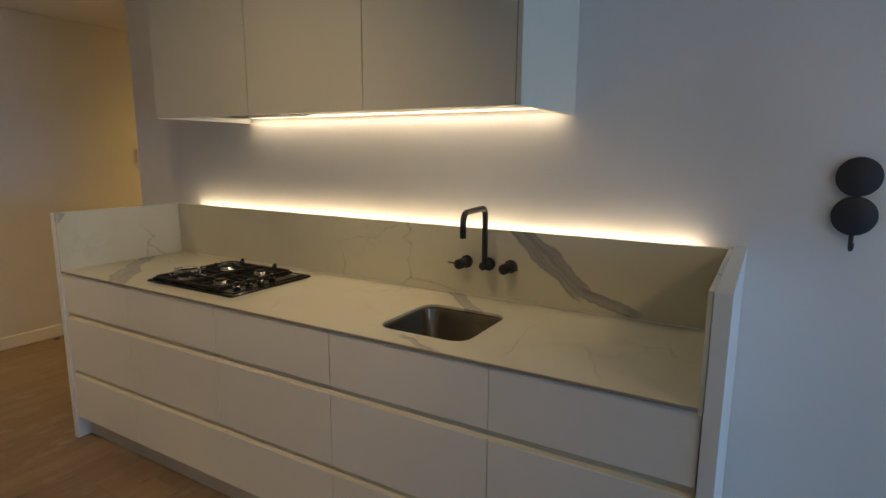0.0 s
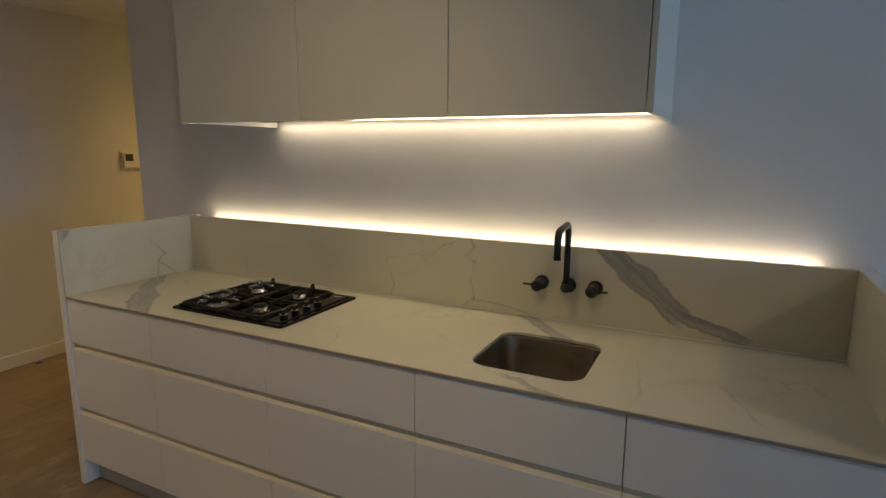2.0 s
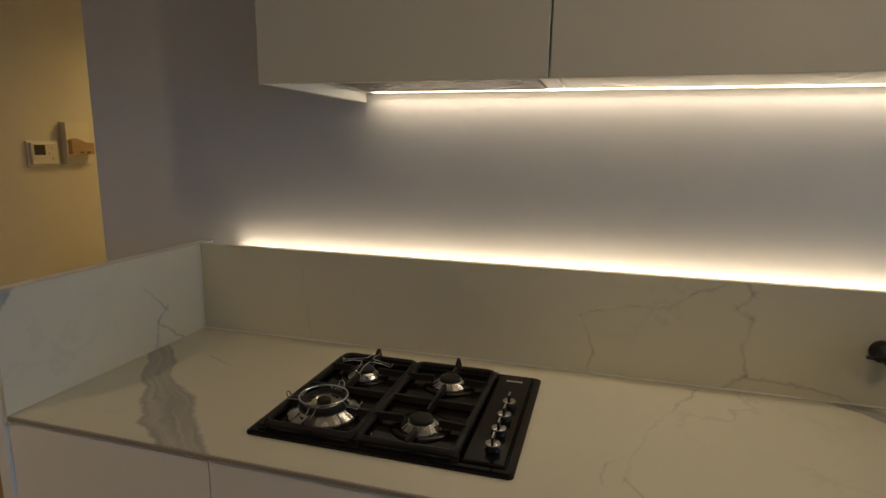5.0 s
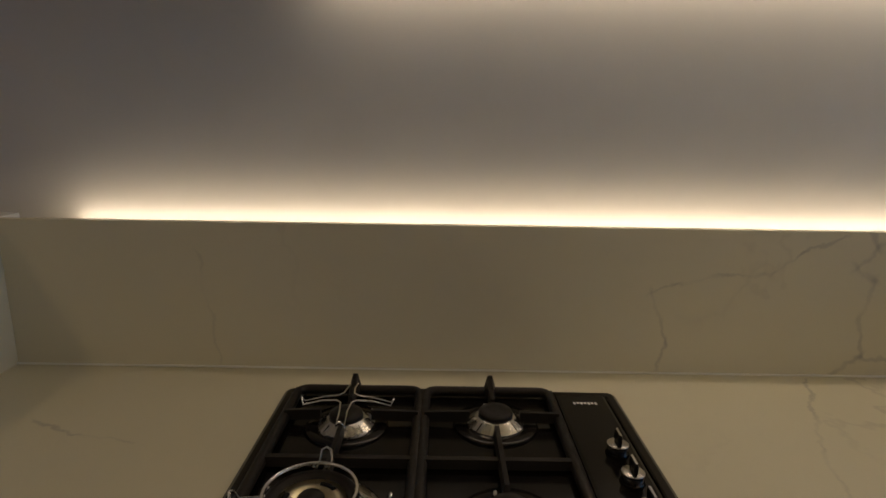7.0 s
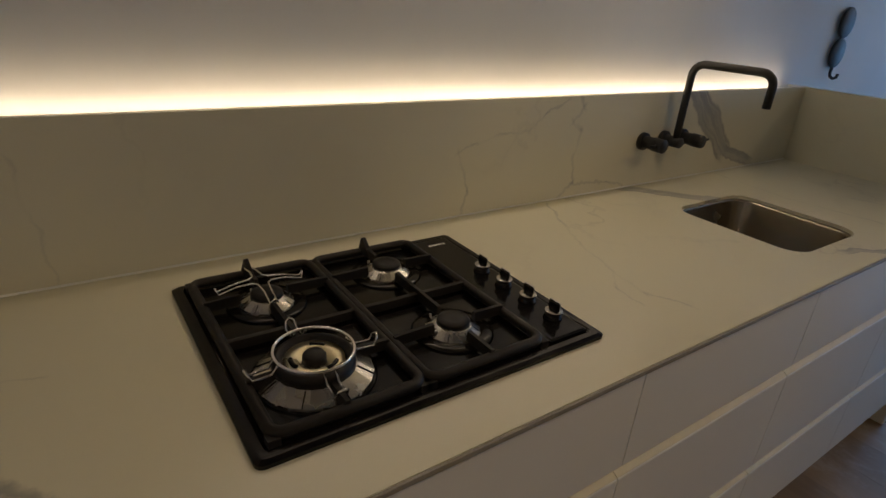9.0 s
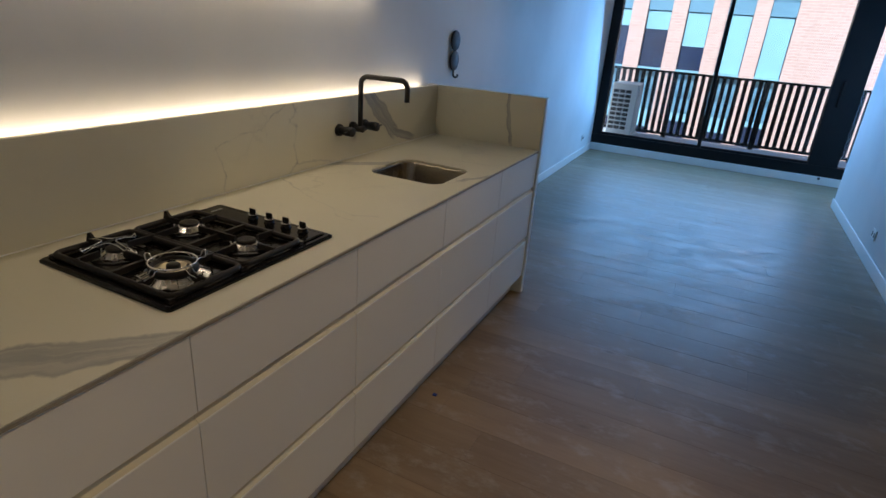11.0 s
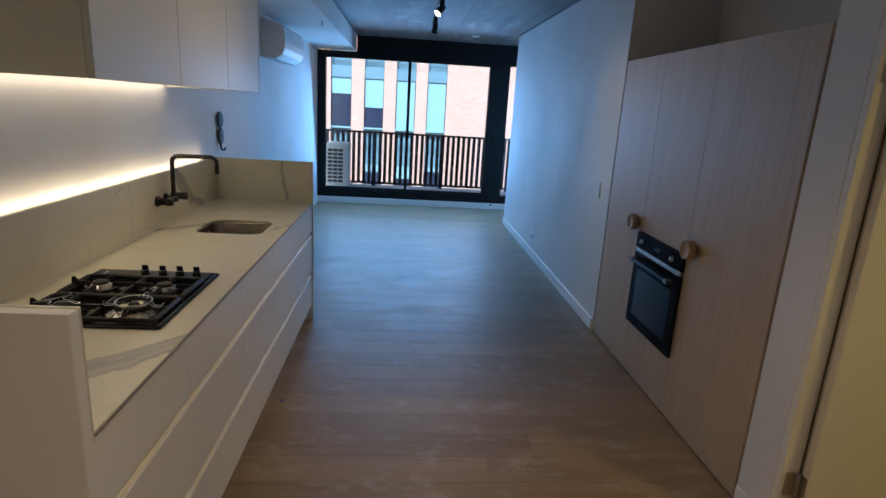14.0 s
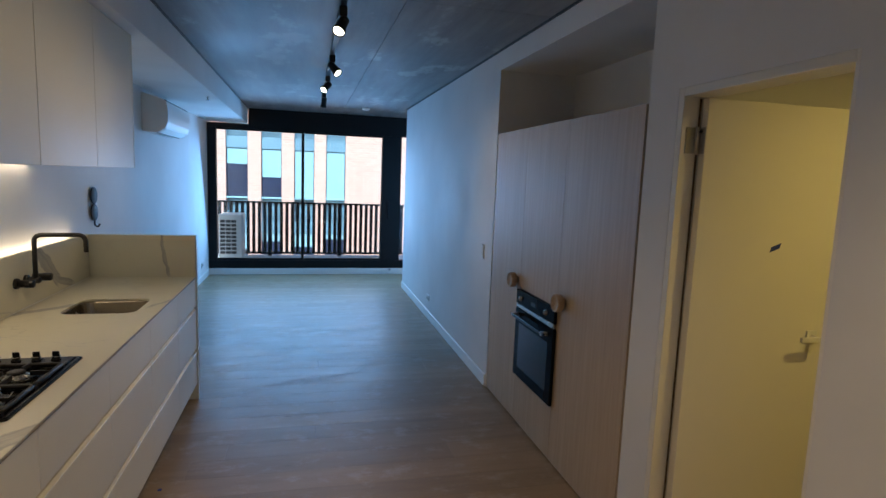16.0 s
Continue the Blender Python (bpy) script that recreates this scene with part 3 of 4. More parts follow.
for (y0, y1), stone in zip(((YA - 0.012, YA), (YB, YB + 0.012)), M_ENDS):
    part("end_upstand", a_box(-0.014, FX + 0.006, y0, y1, CZ - 0.02, TOPZ, 0.001), stone, bench)
part("seal", a_box(0.0, 0.005, YA, YB, CZ, CZ + 0.004, 0.0015), LACQUER, bench, "thin white sealant bead")

for y0, y1, what in ((YA - 0.045, YA - 0.0125, "hob"), (YB + 0.0125, YB + 0.052, "sink")):
    ep = thing("end_panel", (0.3, (y0 + y1) / 2, 0.0), "tall white end panel of the bench beside the " + what, "panel")
    part("board", a_box(WX + 0.002, FX + 0.0065, y0, y1, 0.002, TOPZ - 0.001, 0.0012), LACQUER, ep)
    part("edge_band", a_box(FX + 0.0067, FX + 0.0082, y0 + 0.0003, y1 - 0.0003, 0.002, TOPZ - 0.0015, 0.0004), LACQUER, ep)
solid("ledge", a_box(WX + 0.001, -0.0145, YA, YB, 1.10, 1.165), LACQUER, "white channel behind the stone upstand", "ledge")
solid("led_strip", a_box(-0.060, -0.040, 0.03, 2.76, 1.1655, 1.1725, 0.001), LED, "glowing warm light strip on the ledge", "light strip")

cols_y = [YA - 0.0105, 0.464, 1.073, 1.677, 2.291, YB + 0.0105]
rows_z = [(0.695, 0.8925), (0.388, 0.663), (0.125, 0.355)]
for i, (y0, y1) in enumerate(zip(cols_y, cols_y[1:])):
    unit = thing("drawer_unit", (0.33, (y0 + y1) / 2, 0.0), "matt white handleless drawer unit under the stone worktop", "drawer unit", "bench drawer units")
    bm = a_box(WX + 0.02, FX - 0.045, y0 + 0.001, y1 - 0.001, 0.125, 0.665)
    if i != 3:
        box(bm, WX + 0.02, FX - 0.045, y0 + 0.001, y1 - 0.001, 0.666, 0.8925)
    else:
        box(bm, FX - 0.08, FX - 0.045, y0 + 0.001, y1 - 0.001, 0.666, 0.8925)
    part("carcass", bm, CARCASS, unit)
    for z0, z1 in rows_z:
        bm = bmesh.new()
        # front with a bevelled finger pull on its top edge
        lip = z1 - 0.002 if z1 < 0.8 else z1
        prof = [(FX - 0.020, z0), (FX, z0), (FX, lip), (FX - 0.002, z1), (FX - 0.020, z1)]
        a, b = y0 + 0.0016, y1 - 0.0016
        loft(bm, [[(x, a, z) for x, z in prof], [(x, b, z) for x, z in prof]], True, True)
        part("drawer_front", bm, LACQUER, unit)
    for z0, z1 in ((0.6505, 0.6945), (0.3425, 0.3875)):
        prof = [(FX - 0.040, z0), (FX - 0.0205, z0), (FX - 0.0205, z0 + 0.0128), (FX - 0.002, z0 + 0.0130), (FX - 0.002, z0 + 0.0140), (FX - 0.013, z0 + 0.0200), (FX - 0.016, z1), (FX - 0.040, z1)]
        bm = bmesh.new()
        loft(bm, [[(x, y, z) for x, z in prof] for y in (y0 + 0.001, y1 - 0.001)], True, True)
        part("finger_pull", bm, PULL, unit, "cream recessed finger pull")
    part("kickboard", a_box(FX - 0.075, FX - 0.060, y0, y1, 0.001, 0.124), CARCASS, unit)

sink = thing("sink", (0.378, 1.975, 0.70), "undermounted square stainless steel sink with rounded corners", "sink")
bm = bmesh.new()
def ring_at(grow, z, r):
    return [(x, y, z) for x, y in outline(SX0 - grow, SX1 + grow, SY0 - grow, SY1 + grow, r, 8)]
loft(bm, [ring_at(0.03, CZ - 0.0105, 0.07), ring_at(0.003, CZ - 0.0105, 0.062), ring_at(0.0, CZ - 0.02, 0.06), ring_at(-0.008, 0.745, 0.055), ring_at(-0.02, 0.722, 0.05), ring_at(-0.05, 0.715, 0.04)], False, True, True)
part("bowl", bm, SINKSTEEL, sink)
part("drain", turned(bmesh.new(), (0.378, 1.975, 0.716), (0, 0, 1), [(0, 0.045), (0.004, 0.043), (0.002, 0.03), (0.001, 0.0)]), CHROME, sink, "round polished drain")

# wall tap
tap = thing("kitchen_tap", (0.0, 1.97, 1.05), "matt black wall mounted kitchen tap with two levers", "tap")
for y in (1.868, 1.972, 2.070):
    part("wall_flange", turned(bmesh.new(), (0.0, y, 1.05), (1, 0, 0), [(0, 0.027), (0.012, 0.027), (0.014, 0.025), (0.014, 0.0)]), MATTBLACK, tap)
for y, sgn in ((1.868, -1), (2.070, 1)):
    h = part("handle_body", turned(bmesh.new(), (0.013, y, 1.05), (1, 0, 0), [(0, 0.019), (0.03, 0.019), (0.031, 0.021), (0.066, 0.021), (0.069, 0.019), (0.069, 0)]), MATTBLACK, tap)
    part("lever", sweep(bmesh.new(), [(0.065, y + 0.015 * sgn, 1.05), (0.066, y + 0.055 * sgn, 1.052)], 0.004), MATTBLACK, h)
part("spout_base", turned(bmesh.new(), (0.010, 1.972, 1.05), (1, 0, 0), [(0, 0.017), (0.055, 0.017), (0.06, 0.012), (0.06, 0)]), MATTBLACK, tap)
arm_dir = Vector((0.99, 0.10, 0)).normalized()
base = Vector((0.048, 1.972, 1.052))
pts = [base, base + Vector((0, 0, 0.10))]
R = 0.035
top, reach = 0.235, 0.232
for k in range(7):
    a = radians(90 * k / 6)
    pts.append(base + arm_dir * (R - R * math.cos(a)) + Vector((0, 0, top - R + R * math.sin(a))))
for k in range(7):
    a = radians(90 * k / 6)
    pts.append(base + arm_dir * (reach - R + R * math.sin(a)) + Vector((0, 0, top - R + R * math.cos(a))))
pts.append(base + arm_dir * reach + Vector((0, 0, top - 0.092)))
part("spout", sweep(bmesh.new(), pts, 0.0115, 14), MATTBLACK, tap)

# ---- gas hob ----
HX0, HX1, HY0, HY1 = 0.100, 0.572, 0.487, 1.072
hob = thing("gas_hob", (0.33, 0.78, CZ), "black enamel four burner gas hob set into the worktop", "hob")
def hob_ring(grow, z, r):
    return [(x, y, z) for x, y in outline(HX0 - grow, HX1 + grow, HY0 - grow, HY1 + grow, r, 4)]
bm = bmesh.new()
loft(bm, [hob_ring(0, CZ + 0.0005, 0.012), hob_ring(0, CZ + 0.006, 0.012), hob_ring(-0.006, CZ + 0.010, 0.010), hob_ring(-0.016, CZ + 0.010, 0.008), hob_ring(-0.020, CZ + 0.007, 0.008)], True, True)
part("tray", bm, BLACKENAMEL, hob)
part("control_panel", a_box(HX0 + 0.02, HX1 - 0.02, 0.962, 1.050, CZ + 0.006, CZ + 0.014, 0.006, 2), BLACKENAMEL, hob)
for k in range(7):
    part("printed_mark", a_box(0.150, 0.158 - 0.002 * (k % 2), 0.988 + k * 0.006, 0.992 + k * 0.006, CZ + 0.0142, CZ + 0.0146), PLASTIC, hob)
for i, x in enumerate((0.300, 0.367, 0.433, 0.498)):
    kn = part("knob", turned(bmesh.new(), (x, 1.018, CZ + 0.014), (0, 0, 1), [(0, 0.0170), (0.003, 0.0155), (0.005, 0.0145), (0.0135, 0.0140), (0.0135, 0)]), BLACKENAMEL, hob)
    part("knob_ring", turned(bmesh.new(), (x, 1.018, CZ + 0.0277), (0, 0, 1), [(0, 0.0145), (0.0010, 0.0156), (0.0022, 0.0154), (0.0028, 0.0145), (0.0028, 0)], 28), STEEL, kn)
    part("knob_grip", a_box(x - 0.0125, x + 0.0125, 1.0150, 1.0210, CZ + 0.030, CZ + 0.047, 0.003, 2), BLACKENAMEL, kn)
    part("knob_pointer", a_box(x - 0.0110, x + 0.0110, 1.0165, 1.0195, CZ + 0.0471, CZ + 0.0481), CHROME, kn)

def burner(x, y, r):
    z = CZ + 0.007
    part("burner_well", turned(bmesh.new(), (x, y, z), (0, 0, 1), [(0, r * 2.0), (0.004, r * 1.9), (0.004, r * 1.4), (0.002, r * 1.25), (0.002, 0)], 36), BLACKENAMEL, hob)
    b = part("burner_base", turned(bmesh.new(), (x, y, z), (0, 0, 1), [(0.003, r * 1.36), (0.006, r * 1.34), (0.016, r * 0.90), (0.017, r * 0.84), (0.017, 0)], 18, False), CROWN, hob, "polished steel burner crown")
    for k in range(8):
        a = k * math.tau / 8
        c, s = math.cos(a), math.sin(a)
        part("flame_port", sweep(bmesh.new(), [(x + c * r * 1.32, y + s * r * 1.32, z + 0.0066), (x + c * r * 0.96, y + s * r * 0.96, z + 0.0148)], 0.0006, 4), BLACKENAMEL, b)
    part("burner_cap", turned(bmesh.new(), (x, y, z + 0.017), (0, 0, 1), [(0, r * 0.80), (0.005, r * 0.80), (0.008, r * 0.75), (0.009, r * 0.45), (0.009, 0)], 36), CASTIRON, hob)
    part("igniter", turned(bmesh.new(), (x - r * 1.36, y - r * 0.4, z), (0, 0, 1), [(0, 0.003), (0.011, 0.0025), (0.012, 0)], 8), CROWN, hob)

burner(0.226, 0.615, 0.033)
burner(0.214, 0.850, 0.034)
burner(0.442, 0.847, 0.034)
# wok burner: outer crown, open ring, inner cap
wx, wy, wz = 0.442, 0.610, CZ + 0.007
part("burner_well", turned(bmesh.new(), (wx, wy, wz), (0, 0, 1), [(0, 0.088), (0.003, 0.086), (0.003, 0.0)], 40), BLACKENAMEL, hob)
part("wok_crown", turned(bmesh.new(), (wx, wy, wz), (0, 0, 1), [(0.003, 0.084), (0.006, 0.083), (0.018, 0.059), (0.018, 0.052), (0.012, 0.050)], 20, False), CROWN, hob, "polished steel wok burner crown")
part("wok_cap", turned(bmesh.new(), (wx, wy, wz), (0, 0, 1), [(0.017, 0.058), (0.030, 0.057), (0.034, 0.053), (0.033, 0.046), (0.020, 0.044)], 44), CASTIRON, hob)
part("brass_ring", turned(bmesh.new(), (wx, wy, wz), (0, 0, 1), [(0.012, 0.044), (0.028, 0.042), (0.029, 0.024), (0.020, 0.018), (0.020, 0.0)], 40), BRASS, hob, "pale brass flame spreader")
for k in range(3):
    a = radians(30 + 120 * k)
    part("slot", sweep(bmesh.new(), [(wx + 0.032 * math.cos(a + d), wy + 0.032 * math.sin(a + d), wz + 0.0275) for d in (-0.35, -0.17, 0, 0.17, 0.35)], 0.004, 6), BLACKENAMEL, hob)
part("inner_cap", turned(bmesh.new(), (wx, wy, wz), (0, 0, 1), [(0.018, 0.017), (0.032, 0.0165), (0.035, 0.014), (0.036, 0)], 28), CASTIRON, hob)
for k in range(8):
    a = k * math.tau / 8 + 0.2
    c, s = math.cos(a), math.sin(a)
    part("flame_port", sweep(bmesh.new(), [(wx + c * 0.0825, wy + s * 0.0825, wz + 0.0065), (wx + c * 0.0600, wy + s * 0.0600, wz + 0.0178)], 0.0009, 4), BLACKENAMEL, hob)

def rod(bm, a, b, w=0.008, h=0.009):
    """A cast bar with a slightly narrower top between two points of one height."""
    a, b = Vector(a), Vector(b)
    way = (b - a).normalized()
    side = Vector((-way.y, way.x, 0))
    prof = [(-w, -h), (w, -h), (w * 0.6, h), (-w * 0.6, h)]
    loft(bm, [[tuple(p + side * u + Vector((0, 0, v))) for u, v in prof] for p in (a, b)], True, True)

GZ = CZ + 0.018
for gy0, gy1, by in ((0.516, 0.727, 0.613), (0.737, 0.950, 0.848)):
    gx0, gx1 = 0.124, 0.543
    rim = sweep(bmesh.new(), [(x, y, GZ) for x, y in outline(gx0, gx1, gy0, gy1, 0.018, 4)], 0.0085, 8, True)
    g = part("pan_support", rim, CASTIRON, hob, "black cast iron pan support")
    bars = [((0.334, gy0, GZ), (0.334, gy1, GZ), 0.0075, 0.0065)]
    for bx in (0.217, 0.442):
        bars.append(((bx, gy0, GZ + 0.004), (bx, by - 0.040, GZ + 0.006), 0.0055, 0.008))
        bars.append(((bx, gy1, GZ + 0.004), (bx, by + 0.040, GZ + 0.006), 0.0055, 0.008))
    for x0, x1 in ((gx0, 0.217 - 0.040), (0.217 + 0.042, 0.442 - 0.042), (0.442 + 0.042, gx1)):
        bars.append(((x0, by, GZ + 0.005), (x1, by, GZ + 0.005), 0.0055, 0.008))
    for a, b, w, h in bars:
        bar = bmesh.new()
        rod(bar, a, b, w, h)
        part("bar", bar, CASTIRON, g)
    for x in (gx0, gx1):
        for y in (gy0, gy1):
            part("foot", a_box(x - 0.008, x + 0.008, y - 0.008, y + 0.008, CZ + 0.007, GZ), CASTIRON, g)
    horn = bmesh.new()
    loft(horn, [[(gx0 - 0.004, by - 0.012, GZ), (gx0 + 0.03, by - 0.006, GZ), (gx0 + 0.03, by + 0.006, GZ), (gx0 - 0.004, by + 0.012, GZ)],
                [(gx0 - 0.006, by - 0.004, GZ + 0.028), (gx0 + 0.001, by - 0.003, GZ + 0.030), (gx0 + 0.001, by + 0.003, GZ + 0.030), (gx0 - 0.006, by + 0.004, GZ + 0.028)]], True, True)
    part("horn", horn, CASTIRON, g)

# chromed trivets: a small cross and the ring of the wok burner
tr = thing("coffee_trivet", (0.205, 0.615, GZ + 0.02), "small chromed wire cross resting on the pan support", "trivet")
c = Vector((0.200, 0.613, GZ + 0.018))
for k in range(4):
    d, e = [Vector((math.cos(radians(90 * q)), math.sin(radians(90 * q)), 0)) for q in (k, k + 1)]
    lift = Vector((0, 0, 1))
    part("wire", sweep(bmesh.new(), [c + d * 0.074 + lift * 0.006, c + d * 0.070 + e * 0.006 - lift * 0.004, c + d * 0.040 + e * 0.006 + lift * 0.004, c + d * 0.016 + e * 0.0085 + lift * 0.006, c + d * 0.0085 + e * 0.016 + lift * 0.006,
                                     c + d * 0.006 + e * 0.040 + lift * 0.004, c + d * 0.006 + e * 0.070 - lift * 0.004, c + e * 0.074 + lift * 0.006], 0.0016, 8), CHROME, tr)
wr = thing("wok_ring", (wx, wy, GZ + 0.01), "chromed wire wok ring standing on the large burner", "wok ring")
rz = GZ + 0.031
part("hoop", sweep(bmesh.new(), [(wx + 0.055 * math.cos(k * math.tau / 40), wy + 0.055 * math.sin(k * math.tau / 40), rz) for k in range(40)], 0.0023, 8, True), CHROME, wr)
for a in (0, 90, 180, 270):
    d = Vector((math.cos(radians(a)), math.sin(radians(a)), 0))
    s = Vector((-d.y, d.x, 0))
    c = Vector((wx, wy, rz))
    down = Vector((0, 0, -1))
    part("leg", sweep(bmesh.new(), [c + d * 0.052 + s * 0.008 + down * 0.002, c + d * 0.062 + s * 0.008 + down * 0.016, c + d * 0.088 + s * 0.008 + down * 0.018, c + d * 0.094 + s * 0.006 + down * 0.006, c + d * 0.096 + down * 0.003,
                                    c + d * 0.094 - s * 0.006 + down * 0.006, c + d * 0.088 - s * 0.008 + down * 0.018, c + d * 0.062 - s * 0.008 + down * 0.016, c + d * 0.052 - s * 0.008 + down * 0.002], 0.0018, 6), CHROME, wr)

# ---- wall cabinets ----
UY = [0.48, 1.092, 1.680, 2.28]
UZ, UX = 1.648, 0.452
for i in range(3):
    u = thing("wall_cabinet", (0.2, (UY[i] + UY[i + 1]) / 2, UZ), "matt cream handleless wall cabinet above the bench", "wall cabinet", "wall cabinets")
    part("carcass", a_box(WX + 0.001, UX - 0.022, UY[i] + (0.018 if i == 0 else 0.001), UY[i + 1] - (0.018 if i == 2 else 0.001), UZ + 0.028, SOFZ - 0.002), UPPER, u)
    part("cabinet_door", a_box(UX - 0.020, UX, UY[i] + 0.0015, UY[i + 1] - (0.002 if i < 2 else 0.02), UZ, SOFZ - 0.004, 0.0012), UPPER, u)
    if i == 0:
        part("side_panel", a_box(WX + 0.001, UX - 0.021, UY[0], UY[0] + 0.017, UZ, SOFZ - 0.002, 0.001), UPPER, u)
    if i == 2:
        part("side_panel", a_box(WX + 0.001, UX + 0.001, UY[3] - 0.017, UY[3], UZ, SOFZ - 0.002, 0.001), UPPER, u)
solid("led_strip", a_box(-0.058, -0.032, 0.53, 2.23, UZ + 0.0255, UZ + 0.0279, 0.001), LED, "glowing warm light strip under the wall cabinets", "light strip")
hood = thing("range_hood", (0.25, 0.80, UZ + 0.02), "slim steel range hood set under the cabinet", "range hood")
part("rim", a_box(0.03, 0.33, 0.52, 1.085, UZ + 0.022, UZ + 0.0278, 0.001), STEEL, hood)
part("filter", a_box(0.06, 0.30, 0.56, 1.05, UZ + 0.0195, UZ + 0.0219), DARKPLASTIC, hood)
for k in range(22):
    part("slat", a_box(0.063 + k * 0.0108, 0.068 + k * 0.0108, 0.565, 1.045, UZ + 0.017, UZ + 0.0194), STEEL, hood)

# ---- tall unit with oven ----
TZ = 2.008
SEAM = [0.868, 1.60, 2.185, 2.785]
unit = thing("tall_unit", (RX + 0.3, 1.83, 0.0), "tall pale oak laminate cupboard with built in oven", "cupboard")
bm = bmesh.new()
box(bm, RX + 0.024, RX + 0.60, SEAM[0], SEAM[0] + 0.018, 0.0, TZ - 0.004)
box(bm, RX + 0.024, RX + 0.60, SEAM[3] - 0.018, SEAM[3], 0.0, TZ - 0.004)
box(bm, RX + 0.024, RX + 0.60, SEAM[0] + 0.018, SEAM[3] - 0.018, TZ - 0.022, TZ - 0.004)
box(bm, RX + 0.58, RX + 0.60, SEAM[0] + 0.018, SEAM[3] - 0.018, 0.02, TZ - 0.022)
box(bm, RX + 0.03, RX + 0.58, SEAM[1] - 0.009, SEAM[1] + 0.009, 0.02, TZ - 0.022)
box(bm, RX + 0.03, RX + 0.58, SEAM[2] - 0.009, SEAM[2] + 0.009, 0.02, TZ - 0.022)
part("carcass", bm, LAMINATE, unit)
OZ0, OZ1 = 0.345, 0.935
for y0, y1, z0, z1 in ((SEAM[0], SEAM[1], 0.012, TZ), (SEAM[2], SEAM[3], 0.012, TZ), (SEAM[1], SEAM[2], 0.012, OZ0 - 0.004), (SEAM[1], SEAM[2], OZ1 + 0.004, TZ)):
    d = part("cupboard_door", a_box(RX + 0.001, RX + 0.021, y0 + 0.0015, y1 - 0.0015, z0, z1, 0.001), LAMINATE, unit)
part("floor_trim", a_box(RX + 0.022, RX + 0.03, SEAM[0], SEAM[3], 0.0, 0.012), DARKPLASTIC, unit)
part("steel_edge", a_box(RX - 0.004, RX + 0.02, SEAM[1] + 0.002, SEAM[2] - 0.002, OZ0 - 0.012, OZ0 - 0.0045), STEEL, unit, "thin steel strip under the oven")
for y in (1.525, 2.250):
    kn = part("round_handle", turned(bmesh.new(), (RX + 0.001, y, 0.985), (-1, 0, 0), [(0, 0.028), (0.014, 0.028), (0.016, 0.048), (0.020, 0.051), (0.052, 0.052), (0.057, 0.049), (0.056, 0.043), (0.046, 0.040), (0.045, 0.0)], 36), KNOBWOOD, unit, "large round turned oak handle")
oven = thing("oven", (RX + 0.25, 1.89, OZ0), "built in black glass oven with steel trim", "oven")
y0, y1 = SEAM[1] - 0.012, SEAM[2] - 0.001
part("body", a_box(RX + 0.008, RX + 0.50, SEAM[1] + 0.012, SEAM[2] - 0.012, OZ0, OZ1), DARKPLASTIC, oven)
part("oven_door", a_box(RX - 0.020, RX - 0.0005, y0, y1, OZ0, OZ1 - 0.125, 0.002), OVENGLASS, oven, "black glass oven door")
part("door_window", a_box(RX - 0.0206, RX - 0.0201, y0 + 0.07, y1 - 0.07, OZ0 + 0.07, OZ1 - 0.22), BLACKENAMEL, oven)
part("trim_strip", a_box(RX - 0.020, RX - 0.0005, y0, y1, OZ1 - 0.121, OZ1 - 0.096, 0.002), STEEL, oven, "brushed steel strip")
panel = part("control_panel", a_box(RX - 0.020, RX - 0.0005, y0, y1, OZ1 - 0.094, OZ1, 0.002), OVENGLASS, oven)
part("display", a_box(RX - 0.0208, RX - 0.0201, 1.86, 1.93, OZ1 - 0.060, OZ1 - 0.035), BLACKENAMEL, panel)
for y in (1.70, 2.10):
    part("dial", turned(bmesh.new(), (RX - 0.020, y, OZ1 - 0.050), (-1, 0, 0), [(0, 0.020), (0.003, 0.020), (0.004, 0.016), (0.013, 0.015), (0.015, 0.012), (0.015, 0)], 28), SINKSTEEL, panel, "polished steel dial")
part("door_handle", a_box(RX - 0.070, RX - 0.056, y0 + 0.03, y1 - 0.03, OZ1 - 0.175, OZ1 - 0.155, 0.004, 2), BLACKENAMEL, oven)
for y in (y0 + 0.05, y1 - 0.07):
    part("handle_bracket", a_box(RX - 0.072, RX - 0.0205, y, y + 0.025, OZ1 - 0.178, OZ1 - 0.152, 0.003), STEEL, oven)

# ---- door beside the tall unit ----
fr = thing("door_frame", (RX, 0.28, 0.0), "white painted timber door frame", "door frame", "", "structure")
bm = bmesh.new()
for y0, y1 in ((0.622, 0.655), (-0.0895, -0.075)):
    box(bm, RX + 0.001, RX + T + 0.004, y0, y1, 0.0, 2.04, 0.002)
box(bm, RX + 0.001, RX + T + 0.004, -0.0745, 0.6215, 2.007, 2.04, 0.002)
part("jamb", bm, DOORPAINT, fr)
leaf = thing("door_leaf", (RX + 0.11, 0.60, 0.01), "white flush door standing wide open into the side room", "door")
part("panel", a_box(RX + 0.075, RX + 0.80, 0.572, 0.608, 0.012, 2.000, 0.002), DOORPAINT, leaf)
for z in (0.22, 1.79):
    h = part("hinge", a_box(RX + 0.020, RX + 0.058, 0.6145, 0.6215, z, z + 0.10, 0.001), STEEL, leaf, "steel butt hinge")
    part("hinge_leaf", a_box(RX + 0.0725, RX + 0.0748, 0.575, 0.606, z, z + 0.10), STEEL, h)
    part("pin", sweep(bmesh.new(), [(RX + 0.064, 0.606, z - 0.003), (RX + 0.064, 0.606, z + 0.103)], 0.0075, 10), STEEL, h)
hd = part("door_handle", a_box(RX + 0.660, RX + 0.712, 0.563, 0.5715, 1.020, 1.072, 0.002), PLASTIC, leaf, "pale square rose and flat lever handle")
